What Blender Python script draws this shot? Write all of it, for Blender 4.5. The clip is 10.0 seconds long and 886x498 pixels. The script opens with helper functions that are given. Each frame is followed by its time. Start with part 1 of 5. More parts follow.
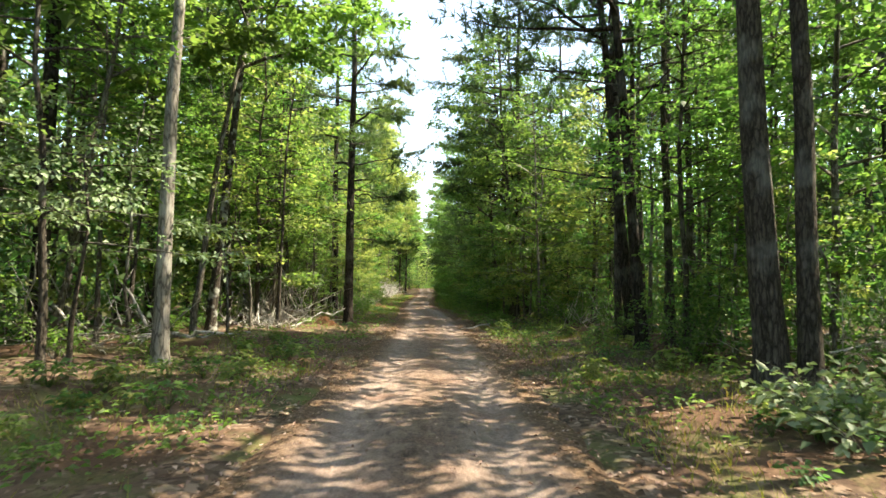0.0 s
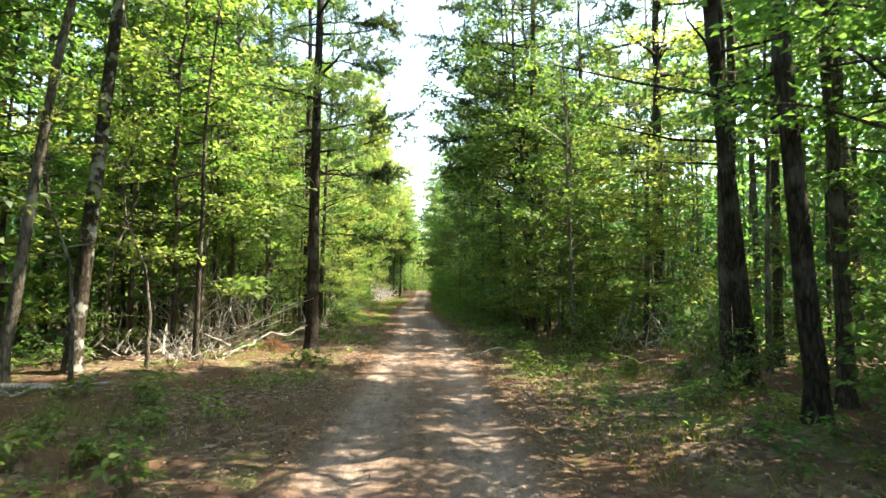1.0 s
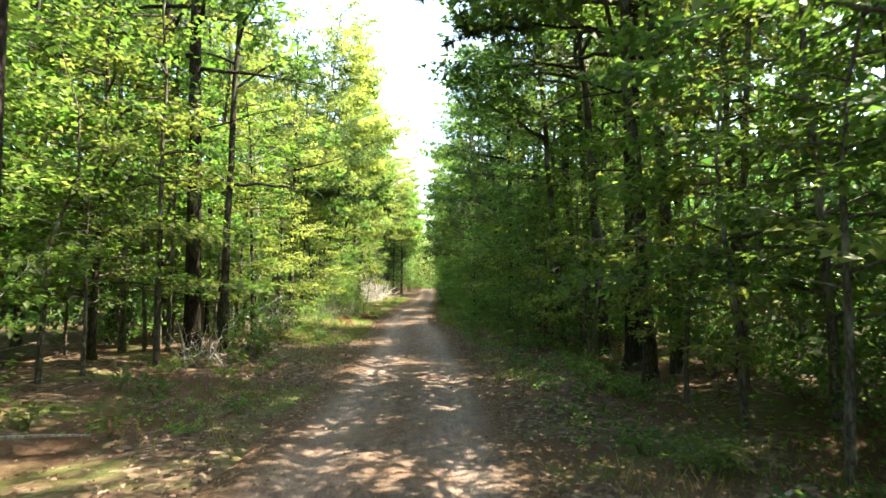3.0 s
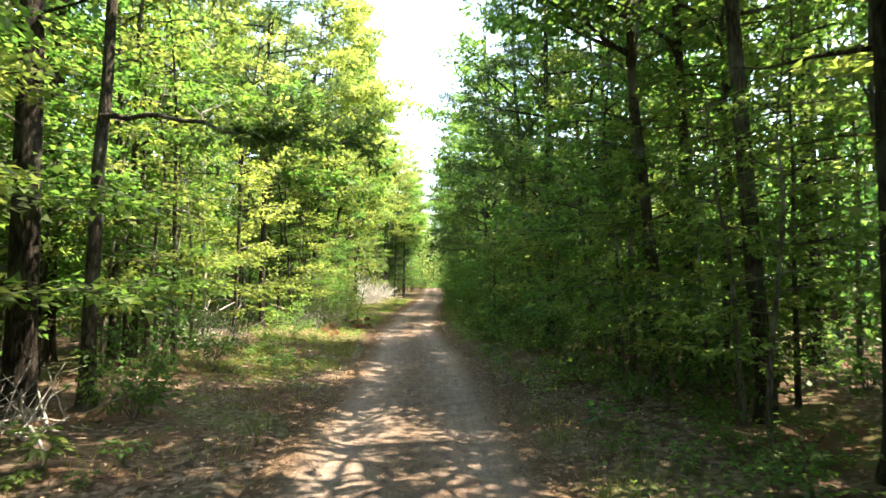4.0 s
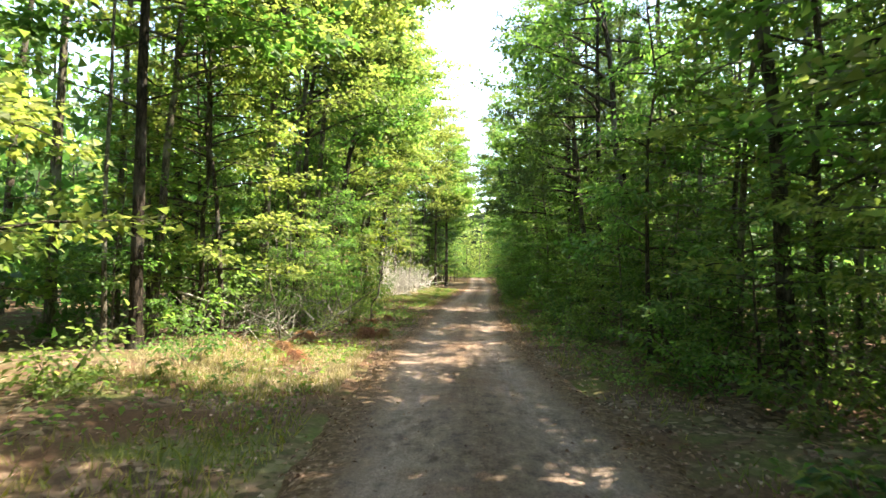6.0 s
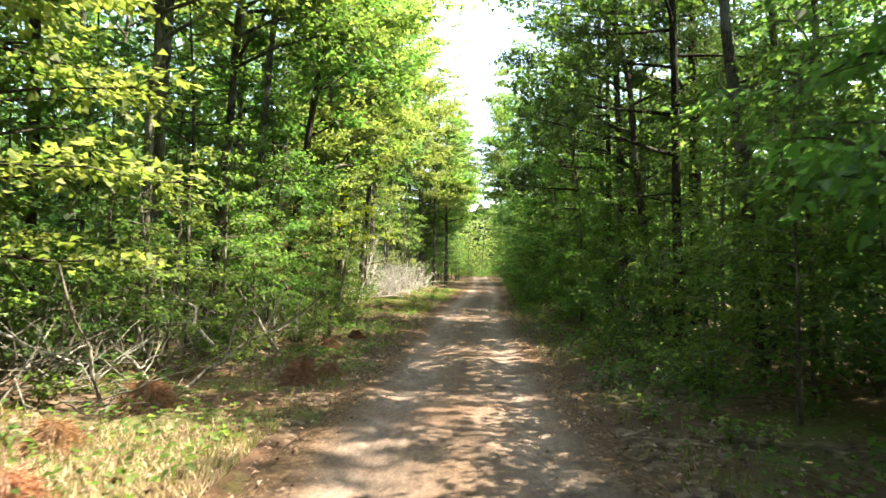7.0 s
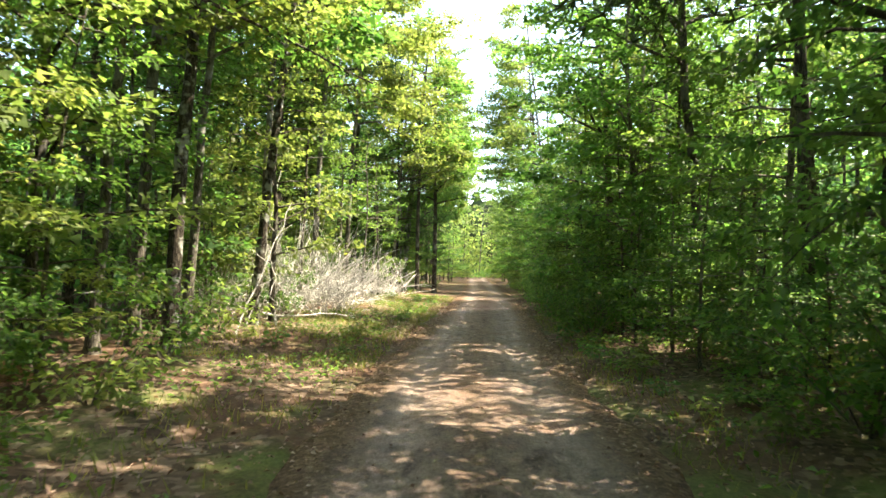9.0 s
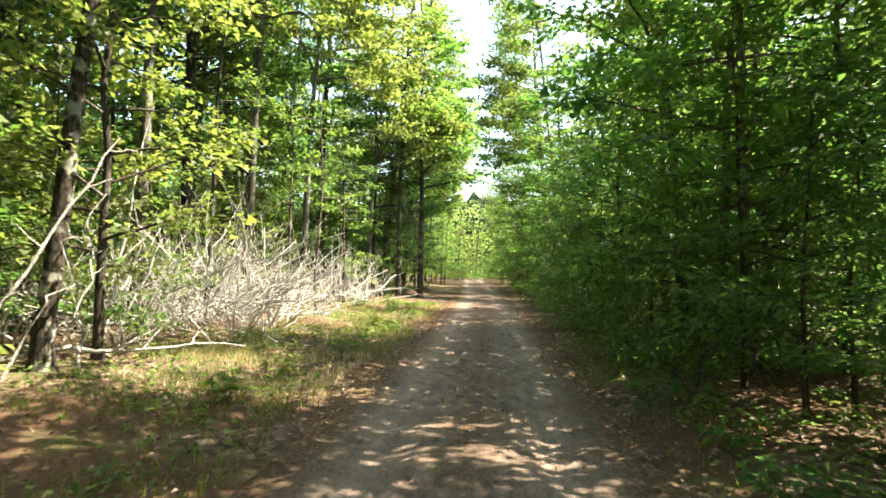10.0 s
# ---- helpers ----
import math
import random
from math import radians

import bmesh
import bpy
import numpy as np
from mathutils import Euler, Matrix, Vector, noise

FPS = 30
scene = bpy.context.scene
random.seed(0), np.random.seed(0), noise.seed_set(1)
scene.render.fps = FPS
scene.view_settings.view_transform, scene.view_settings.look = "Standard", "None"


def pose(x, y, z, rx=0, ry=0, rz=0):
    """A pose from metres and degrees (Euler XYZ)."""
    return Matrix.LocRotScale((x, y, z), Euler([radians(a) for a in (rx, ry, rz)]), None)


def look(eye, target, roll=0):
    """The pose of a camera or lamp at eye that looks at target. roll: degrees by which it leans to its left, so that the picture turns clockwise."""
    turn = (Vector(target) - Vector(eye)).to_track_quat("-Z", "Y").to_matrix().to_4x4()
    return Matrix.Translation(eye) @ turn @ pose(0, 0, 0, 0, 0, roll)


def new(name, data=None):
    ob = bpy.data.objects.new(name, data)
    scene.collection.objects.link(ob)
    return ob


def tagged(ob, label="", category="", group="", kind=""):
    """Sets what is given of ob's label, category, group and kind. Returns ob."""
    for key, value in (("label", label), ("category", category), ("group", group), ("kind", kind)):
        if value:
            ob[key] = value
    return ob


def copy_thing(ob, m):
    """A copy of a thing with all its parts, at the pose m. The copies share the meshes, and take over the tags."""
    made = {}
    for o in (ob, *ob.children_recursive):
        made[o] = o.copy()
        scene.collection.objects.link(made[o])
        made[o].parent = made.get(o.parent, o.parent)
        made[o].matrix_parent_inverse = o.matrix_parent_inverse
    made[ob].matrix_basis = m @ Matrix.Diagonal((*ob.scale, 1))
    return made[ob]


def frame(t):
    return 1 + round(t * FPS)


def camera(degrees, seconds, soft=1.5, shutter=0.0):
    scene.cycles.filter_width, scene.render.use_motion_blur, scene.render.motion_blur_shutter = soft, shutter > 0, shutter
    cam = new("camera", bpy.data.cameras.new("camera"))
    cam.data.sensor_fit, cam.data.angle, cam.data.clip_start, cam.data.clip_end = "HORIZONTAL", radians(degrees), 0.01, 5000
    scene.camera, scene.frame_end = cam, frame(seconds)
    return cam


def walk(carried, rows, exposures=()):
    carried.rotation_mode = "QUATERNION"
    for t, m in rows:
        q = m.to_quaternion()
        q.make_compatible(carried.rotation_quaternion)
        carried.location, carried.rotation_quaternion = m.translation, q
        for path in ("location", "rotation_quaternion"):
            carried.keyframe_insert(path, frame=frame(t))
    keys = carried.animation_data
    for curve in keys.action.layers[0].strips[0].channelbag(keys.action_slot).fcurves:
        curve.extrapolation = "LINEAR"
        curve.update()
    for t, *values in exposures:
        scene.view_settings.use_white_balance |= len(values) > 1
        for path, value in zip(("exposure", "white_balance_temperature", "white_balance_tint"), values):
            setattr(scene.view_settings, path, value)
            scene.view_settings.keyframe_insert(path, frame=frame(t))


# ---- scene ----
EXPOSURE, SKY_STRENGTH, SUN_STRENGTH = 2.70, 0.15, 4.1
cam = camera(71.0, 10.0, soft=1.5, shutter=0.12)
PATH = [
    (0.0, -0.005, 0.000, 1.387, -1.99, 3.94, -0.68),
    (0.5, 0.100, 3.217, 1.544, -2.31, 3.96, -0.54),
    (1.0, 0.201, 6.436, 1.657, -2.25, 4.03, -0.46),
    (1.5, 0.371, 9.673, 1.674, -2.16, 4.00, -0.49),
    (2.0, 0.567, 12.931, 1.641, -2.04, 3.92, -0.38),
    (2.5, 0.747, 16.193, 1.623, -1.65, 3.94, -0.18),
    (2.7, 0.792, 17.498, 1.617, -1.55, 3.80, -0.07),
    (3.8, 0.666, 24.670, 1.801, -1.20, 3.97, -0.15),
    (4.0, 0.626, 25.972, 1.782, -1.13, 3.76, -0.16),
    (4.5, 0.512, 29.230, 1.682, -0.75, 3.27, -0.13),
    (5.0, 0.345, 32.504, 1.549, -0.22, 3.09, -0.24),
    (5.5, 0.160, 35.802, 1.448, 1.73, 3.09, -0.14),
    (5.7, 0.101, 37.127, 1.418, 2.47, 3.05, -0.09),
    (6.8, -0.022, 44.531, 1.431, 2.97, 2.94, -0.18),
    (7.0, -0.079, 45.897, 1.449, 2.93, 2.89, -0.25),
    (7.5, -0.233, 49.322, 1.502, 2.70, 2.80, -0.45),
    (8.0, -0.325, 52.750, 1.527, 2.69, 2.81, -0.47),
    (8.5, -0.351, 56.182, 1.547, 2.57, 2.95, -0.64),
    (9.0, -0.346, 59.611, 1.563, 2.40, 2.98, -0.68),
    (9.5, -0.294, 63.030, 1.590, 2.39, 3.02, -0.66),
    (10.0, -0.214, 66.451, 1.628, 2.08, 3.06, -0.66),
]
walk(cam, [(t, pose(x, y, z, 90 + pitch, roll, yaw)) for t, x, y, z, yaw, pitch, roll in PATH],
     exposures=[(t, EXPOSURE + e, 7800, 8) for t, e in ((0.0, -0.38), (0.5, -0.3), (1.0, -0.05), (1.5, -0.1), (2.0, -0.14), (2.5, 0.0), (4.0, 0.16), (5.0, 0.08), (5.5, 0.02), (6.0, 0.04), (7.0, 0.02), (7.5, -0.05), (8.0, 0.17), (8.5, 0.04), (9.0, 0.06), (9.5, 0.2), (10.0, 0.06))])

# ---- world and sun ----
SUN_AZIMUTH, SUN_ELEVATION = 80.0, 57.0      # degrees clockwise from the road's heading, and above the ground
world = bpy.data.worlds.new("sky")
scene.world = world
world.use_nodes = True
sky = world.node_tree.nodes.new("ShaderNodeTexSky")
sky.sky_type, sky.sun_disc = "NISHITA", False
sky.sun_elevation, sky.sun_rotation = radians(SUN_ELEVATION), radians(SUN_AZIMUTH)
background = world.node_tree.nodes["Background"]
background.inputs[1].default_value = SKY_STRENGTH
world.node_tree.links.new(sky.outputs[0], background.inputs[0])
sun = new("sun", bpy.data.lights.new("sun", "SUN"))
sun.data.energy, sun.data.angle, sun.data.color = SUN_STRENGTH, radians(0.5), (1.0, 0.945, 0.86)
_a, _e = radians(SUN_AZIMUTH), radians(SUN_ELEVATION)
sun.matrix_world = look(Vector((math.sin(_a) * math.cos(_e), math.cos(_a) * math.cos(_e), math.sin(_e))) * 60, (0, 0, 0))


# ---- materials ----
def material(name):
    m = bpy.data.materials.new(name)
    m.use_nodes = True
    return m, m.node_tree.nodes, m.node_tree.links, m.node_tree.nodes["Principled BSDF"]


def node(nodes, kind, **values):
    n = nodes.new(kind)
    for key, value in values.items():
        n.inputs[key].default_value = value
    return n


def ramp(nodes, stops):
    n = nodes.new("ShaderNodeValToRGB")
    e = n.color_ramp.elements
    while len(e) < len(stops):
        e.new(0.5)
    for k, (p, c) in enumerate(stops):
        e[k].position, e[k].color = p, (*c, 1)
    return n


def mix(nodes, links, a, b, factor, mode="MIX"):
    n = nodes.new("ShaderNodeMix")
    n.data_type, n.blend_type = "RGBA", mode
    for value, socket in ((factor, n.inputs[0]), (a, n.inputs[6]), (b, n.inputs[7])):
        if isinstance(value, (int, float)):
            socket.default_value = value
        elif isinstance(value, tuple):
            socket.default_value = (*value, 1)
        else:
            links.new(value, socket)
    return n.outputs[2]


def leaf_material(name, stops, glow, through_share=0.5, rough=0.5):
    """Leaves: a colour for each leaf, a shift for each plant, and light that shines through."""
    m, nodes, links, bsdf = material(name)
    geometry, info = nodes.new("ShaderNodeNewGeometry"), nodes.new("ShaderNodeObjectInfo")
    each = ramp(nodes, stops)
    links.new(geometry.outputs["Random Per Island"], each.inputs[0])
    plant = nodes.new("ShaderNodeHueSaturation")
    plant.inputs["Saturation"].default_value = 0.93
    span = nodes.new("ShaderNodeMapRange")
    span.inputs[3].default_value, span.inputs[4].default_value = 0.470, 0.516
    links.new(info.outputs["Random"], span.inputs[0])
    links.new(span.outputs[0], plant.inputs["Hue"])
    value = nodes.new("ShaderNodeMapRange")
    value.inputs[3].default_value, value.inputs[4].default_value = 0.75, 1.25
    turned = nodes.new("ShaderNodeMath")
    turned.operation = "FRACT"
    scaled = nodes.new("ShaderNodeMath")
    scaled.operation, scaled.inputs[1].default_value = "MULTIPLY", 7.31
    links.new(info.outputs["Random"], scaled.inputs[0])
    links.new(scaled.outputs[0], turned.inputs[0])
    links.new(turned.outputs[0], value.inputs[0])
    links.new(value.outputs[0], plant.inputs["Value"])
    links.new(each.outputs[0], plant.inputs["Color"])
    links.new(plant.outputs[0], bsdf.inputs["Base Color"])
    bsdf.inputs["Roughness"].default_value = rough
    bsdf.inputs["Specular IOR Level"].default_value = 0.3
    clear = nodes.new("ShaderNodeBsdfTranslucent")
    links.new(mix(nodes, links, plant.outputs[0], glow, 1.0, "MULTIPLY"), clear.inputs[0])
    blend = nodes.new("ShaderNodeMixShader")
    blend.inputs[0].default_value = through_share
    links.new(bsdf.outputs[0], blend.inputs[1])
    links.new(clear.outputs[0], blend.inputs[2])
    links.new(blend.outputs[0], nodes["Material Output"].inputs[0])
    return m


def bark_material(name, dark, mid, pale, scale=9.0, patches=0.0, depth=0.02, patch_scale=1.3):
    """Bark: upright plates, grain, and pale patches of lichen."""
    m, nodes, links, bsdf = material(name)
    where = nodes.new("ShaderNodeTexCoord")
    stretch = nodes.new("ShaderNodeMapping")
    stretch.inputs["Scale"].default_value = (1, 1, 0.22)
    links.new(where.outputs["Object"], stretch.inputs[0])
    plates = node(nodes, "ShaderNodeTexVoronoi", Scale=scale * 2.2)
    plates.feature = "DISTANCE_TO_EDGE"
    grain = node(nodes, "ShaderNodeTexNoise", Scale=scale * 4, Detail=6.0, Roughness=0.7)
    wide = node(nodes, "ShaderNodeTexNoise", Scale=patch_scale, Detail=4.0)
    warp = mix(nodes, links, stretch.outputs[0], grain.outputs["Color"], 0.06, "ADD")
    links.new(warp, plates.inputs["Vector"])
    links.new(stretch.outputs[0], grain.inputs["Vector"])
    links.new(where.outputs["Object"], wide.inputs["Vector"])
    base = ramp(nodes, [(0.25, dark), (0.5, mid), (0.8, pale)])
    links.new(grain.outputs[0], base.inputs[0])
    crack = ramp(nodes, [(0.0, (0.16, 0.16, 0.16)), (0.16, (1, 1, 1))])
    links.new(plates.outputs["Distance"], crack.inputs[0])
    colour = mix(nodes, links, base.outputs[0], crack.outputs[0], 0.8, "MULTIPLY")
    spot = ramp(nodes, [(0.52, (0, 0, 0)), (0.62, (1, 1, 1))])
    links.new(wide.outputs[0], spot.inputs[0])
    if patches:
        strength = nodes.new("ShaderNodeMath")
        strength.operation, strength.inputs[1].default_value = "MULTIPLY", patches
        links.new(spot.outputs[0], strength.inputs[0])
        colour = mix(nodes, links, colour, (0.42, 0.43, 0.38), strength.outputs[0])
    links.new(colour, bsdf.inputs["Base Color"])
    bsdf.inputs["Roughness"].default_value = 0.9
    bsdf.inputs["Specular IOR Level"].default_value = 0.12
    high = nodes.new("ShaderNodeMath")
    high.operation = "ADD"
    links.new(crack.outputs[0], high.inputs[0])
    links.new(grain.outputs[0], high.inputs[1])
    bump = node(nodes, "ShaderNodeBump", Strength=0.8, Distance=depth)
    links.new(high.outputs[0], bump.inputs["Height"])
    links.new(bump.outputs[0], bsdf.inputs["Normal"])
    return m


def ground_material(name):
    """Forest floor: soil, brown leaf litter, reddish pine straw and thin green patches."""
    m, nodes, links, bsdf = material(name)
    where = nodes.new("ShaderNodeTexCoord").outputs["Object"]
    wide = node(nodes, "ShaderNodeTexNoise", Scale=0.45, Detail=5.0, Roughness=0.6)
    green = node(nodes, "ShaderNodeTexNoise", Scale=0.7, Detail=6.0, Roughness=0.65)
    grain = node(nodes, "ShaderNodeTexNoise", Scale=26.0, Detail=6.0, Roughness=0.7)
    leaves = node(nodes, "ShaderNodeTexVoronoi", Scale=13.0)
    shift = nodes.new("ShaderNodeMapping")
    shift.inputs["Location"].default_value = (31, 17, 5)
    links.new(where, shift.inputs[0])
    for n in (wide, grain, leaves):
        links.new(where, n.inputs["Vector"])
    links.new(shift.outputs[0], green.inputs["Vector"])
    bits = ramp(nodes, [(0.0, (0.028, 0.019, 0.013)), (0.35, (0.068, 0.046, 0.032)), (0.7, (0.138, 0.096, 0.068)), (1.0, (0.29, 0.22, 0.165))])
    links.new(leaves.outputs["Color"], bits.inputs[0])
    straw = ramp(nodes, [(0.3, (0.038, 0.023, 0.015)), (0.7, (0.14, 0.082, 0.052))])
    links.new(grain.outputs[0], straw.inputs[0])
    where_straw = ramp(nodes, [(0.46, (0, 0, 0)), (0.58, (1, 1, 1))])
    links.new(wide.outputs[0], where_straw.inputs[0])
    colour = mix(nodes, links, bits.outputs[0], straw.outputs[0], where_straw.outputs[0])
    where_green = ramp(nodes, [(0.5, (0, 0, 0)), (0.66, (0.75, 0.75, 0.75))])
    links.new(green.outputs[0], where_green.inputs[0])
    mossy = ramp(nodes, [(0.3, (0.03, 0.05, 0.012)), (0.7, (0.13, 0.17, 0.045))])
    links.new(grain.outputs[0], mossy.inputs[0])
    colour = mix(nodes, links, colour, mossy.outputs[0], where_green.outputs[0])
    links.new(colour, bsdf.inputs["Base Color"])
    bsdf.inputs["Roughness"].default_value = 0.95
    bsdf.inputs["Specular IOR Level"].default_value = 0.1
    high = mix(nodes, links, grain.outputs[0], leaves.outputs["Color"], 0.5)
    bump = node(nodes, "ShaderNodeBump", Strength=0.9, Distance=0.03)
    links.new(high, bump.inputs["Height"])
    links.new(bump.outputs[0], bsdf.inputs["Normal"])
    return m


def dirt_material(name):
    """Packed sandy clay with pale wheel ruts (u = distance across the track), pebbles and damp patches."""
    m, nodes, links, bsdf = material(name)
    coords = nodes.new("ShaderNodeTexCoord")
    where = coords.outputs["Object"]
    split = nodes.new("ShaderNodeSeparateXYZ")
    uv = nodes.new("ShaderNodeUVMap")
    links.new(uv.outputs[0], split.inputs[0])
    wide = node(nodes, "ShaderNodeTexNoise", Scale=0.8, Detail=6.0, Roughness=0.65)
    grain = node(nodes, "ShaderNodeTexNoise", Scale=38.0, Detail=8.0, Roughness=0.75)
    clod = node(nodes, "ShaderNodeTexNoise", Scale=6.0, Detail=8.0, Roughness=0.74)
    stones = node(nodes, "ShaderNodeTexVoronoi", Scale=24.0)
    drag = nodes.new("ShaderNodeMapping")
    drag.inputs["Scale"].default_value = (1, 0.55, 1)
    links.new(where, drag.inputs[0])
    links.new(drag.outputs[0], clod.inputs["Vector"])
    for n in (wide, grain, stones):
        links.new(where, n.inputs["Vector"])
    soil = ramp(nodes, [(0.36, (0.058, 0.038, 0.029)), (0.5, (0.195, 0.137, 0.106)), (0.64, (0.40, 0.31, 0.25))])
    links.new(clod.outputs[0], soil.inputs[0])
    rut = ramp(nodes, [(0.0, (0, 0, 0)), (0.17, (0.12, 0.12, 0.12)), (0.3, (0.75, 0.75, 0.75)), (0.41, (0.35, 0.35, 0.35)), (0.5, (0.1, 0.1, 0.1)),
                       (0.59, (0.35, 0.35, 0.35)), (0.7, (0.75, 0.75, 0.75)), (0.83, (0.12, 0.12, 0.12)), (1.0, (0, 0, 0))])
    links.new(split.outputs[0], rut.inputs[0])
    patchy = ramp(nodes, [(0.38, (0.1, 0.1, 0.1)), (0.6, (1, 1, 1))])
    links.new(wide.outputs["Fac"], patchy.inputs[0])
    worn = mix(nodes, links, rut.outputs[0], patchy.outputs[0], 0.85, "MULTIPLY")
    colour = mix(nodes, links, soil.outputs[0], (0.36, 0.295, 0.255), worn)
    pull = nodes.new("ShaderNodeMapping")
    pull.inputs["Scale"].default_value = (3.2, 0.10, 1)
    links.new(where, pull.inputs[0])
    streak = node(nodes, "ShaderNodeTexNoise", Scale=4.0, Detail=5.0, Roughness=0.6)
    links.new(pull.outputs[0], streak.inputs["Vector"])
    trail = ramp(nodes, [(0.35, (0.66, 0.64, 0.62)), (0.65, (1.25, 1.25, 1.25))])
    links.new(streak.outputs[0], trail.inputs[0])
    colour = mix(nodes, links, colour, trail.outputs[0], 0.35, "MULTIPLY")
    red = ramp(nodes, [(0.5, (0, 0, 0)), (0.66, (0.8, 0.8, 0.8))])
    links.new(wide.outputs["Fac"], red.inputs[0])
    litter = ramp(nodes, [(0.35, (0.10, 0.058, 0.04)), (0.65, (0.26, 0.155, 0.11))])
    links.new(grain.outputs[0], litter.inputs[0])
    colour = mix(nodes, links, colour, litter.outputs[0], red.outputs[0])
    # leaf litter drifts in from both edges
    edge = ramp(nodes, [(0.0, (1, 1, 1)), (0.1, (0.85, 0.85, 0.85)), (0.2, (0.36, 0.36, 0.36)), (0.3, (0.04, 0.04, 0.04)),
                        (0.5, (0.26, 0.26, 0.26)), (0.7, (0.04, 0.04, 0.04)), (0.8, (0.36, 0.36, 0.36)), (0.9, (0.85, 0.85, 0.85)), (1.0, (1, 1, 1))])
    links.new(split.outputs[0], edge.inputs[0])
    drift = nodes.new("ShaderNodeMath")
    drift.operation = "ADD"
    links.new(edge.outputs[0], drift.inputs[0])
    links.new(clod.outputs[0], drift.inputs[1])
    covered = ramp(nodes, [(0.62, (0, 0, 0)), (0.95, (0.9, 0.9, 0.9))])
    links.new(drift.outputs[0], covered.inputs[0])
    fallen = ramp(nodes, [(0.0, (0.05, 0.032, 0.02)), (0.4, (0.11, 0.068, 0.04)), (0.75, (0.18, 0.118, 0.072)), (1.0, (0.29, 0.215, 0.145))])
    links.new(stones.outputs["Color"], fallen.inputs[0])
    colour = mix(nodes, links, colour, fallen.outputs[0], covered.outputs[0])
    speck = ramp(nodes, [(0.34, (0.42, 0.42, 0.42)), (0.66, (1.4, 1.4, 1.4))])
    links.new(grain.outputs[0], speck.inputs[0])
    colour = mix(nodes, links, colour, speck.outputs[0], 0.7, "MULTIPLY")
    links.new(colour, bsdf.inputs["Base Color"])
    bsdf.inputs["Roughness"].default_value = 0.95
    bsdf.inputs["Specular IOR Level"].default_value = 0.1
    high = mix(nodes, links, grain.outputs[0], clod.outputs[0], 0.6)
    bump = node(nodes, "ShaderNodeBump", Strength=1.0, Distance=0.06)
    links.new(high, bump.inputs["Height"])
    links.new(bump.outputs[0], bsdf.inputs["Normal"])
    return m


def backdrop_material(name):
    """Far leaves, seen only in small gaps."""
    m, nodes, links, bsdf = material(name)
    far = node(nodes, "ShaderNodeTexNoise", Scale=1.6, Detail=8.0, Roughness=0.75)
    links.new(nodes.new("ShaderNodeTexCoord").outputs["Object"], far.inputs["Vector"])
    # near-black stop paints the shade between leaves onto the flat wall
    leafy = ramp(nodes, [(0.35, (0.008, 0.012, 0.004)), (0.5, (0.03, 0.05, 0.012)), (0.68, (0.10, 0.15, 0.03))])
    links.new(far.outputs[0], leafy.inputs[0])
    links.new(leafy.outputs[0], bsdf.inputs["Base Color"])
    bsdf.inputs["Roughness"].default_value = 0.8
    return m


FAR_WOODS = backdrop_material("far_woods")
LEAF = leaf_material("broad_leaves", [(0, (0.040, 0.098, 0.022)), (0.5, (0.074, 0.152, 0.036)), (1, (0.135, 0.22, 0.06))], (1.75, 1.95, 1.1), 0.56)
# yellow-green leaves; their lighter colour also stands in for sunlit foliage
LEAF_YELLOW = leaf_material("yellow_and_sunlit_leaves", [(0, (0.08, 0.14, 0.032)), (0.6, (0.13, 0.195, 0.052)), (1, (0.20, 0.24, 0.08))], (1.75, 1.75, 1.1), 0.58)
LEAF_DEEP = leaf_material("deep_green_leaves", [(0, (0.034, 0.09, 0.024)), (0.6, (0.060, 0.138, 0.038)), (1, (0.12, 0.19, 0.055))], (1.8, 1.9, 1.15), 0.54)
LEAF_GOLD = leaf_material("golden_leaves", [(0, (0.16, 0.235, 0.015)), (1, (0.29, 0.35, 0.025))], (1.7, 1.6, 0.4), 0.55)
LEAF_PALE = leaf_material("pale_green_leaves", [(0, (0.10, 0.16, 0.07)), (0.6, (0.17, 0.24, 0.12)), (1, (0.26, 0.32, 0.19))], (1.1, 1.2, 0.8), 0.35)
NEEDLE = leaf_material("pine_needles", [(0, (0.03, 0.07, 0.022)), (0.6, (0.05, 0.10, 0.034)), (1, (0.09, 0.14, 0.045))], (1.5, 1.5, 0.8), 0.35)
DRY_LEAF = leaf_material("dry_leaves", [(0, (0.09, 0.055, 0.036)), (0.4, (0.19, 0.125, 0.083)), (0.8, (0.25, 0.17, 0.115)), (1, (0.37, 0.29, 0.22))], (1.2, 1.0, 0.8), 0.2, 0.75)
RED_STRAW = leaf_material("red_brown_straw", [(0, (0.19, 0.10, 0.06)), (0.5, (0.35, 0.20, 0.125)), (1, (0.55, 0.38, 0.26))], (1.2, 1.0, 0.8), 0.25, 0.75)
GRASS = leaf_material("grass_blades", [(0, (0.07, 0.12, 0.016)), (0.6, (0.13, 0.17, 0.03)), (1, (0.28, 0.26, 0.09))], (1.7, 1.5, 0.6), 0.4, 0.6)
DRY_GRASS = leaf_material("dry_grass", [(0, (0.22, 0.19, 0.09)), (0.6, (0.40, 0.35, 0.20)), (1, (0.58, 0.53, 0.36))], (1.2, 1.1, 0.9), 0.35, 0.6)
BARK_PINE = bark_material("pine_bark", (0.018, 0.014, 0.0115), (0.043, 0.034, 0.027), (0.12, 0.096, 0.078), 7.0, 0.12, 0.03)
BARK_DARK = bark_material("dark_bark", (0.034, 0.028, 0.021), (0.08, 0.067, 0.052), (0.17, 0.148, 0.115), 9.0, 0.22, 0.02)
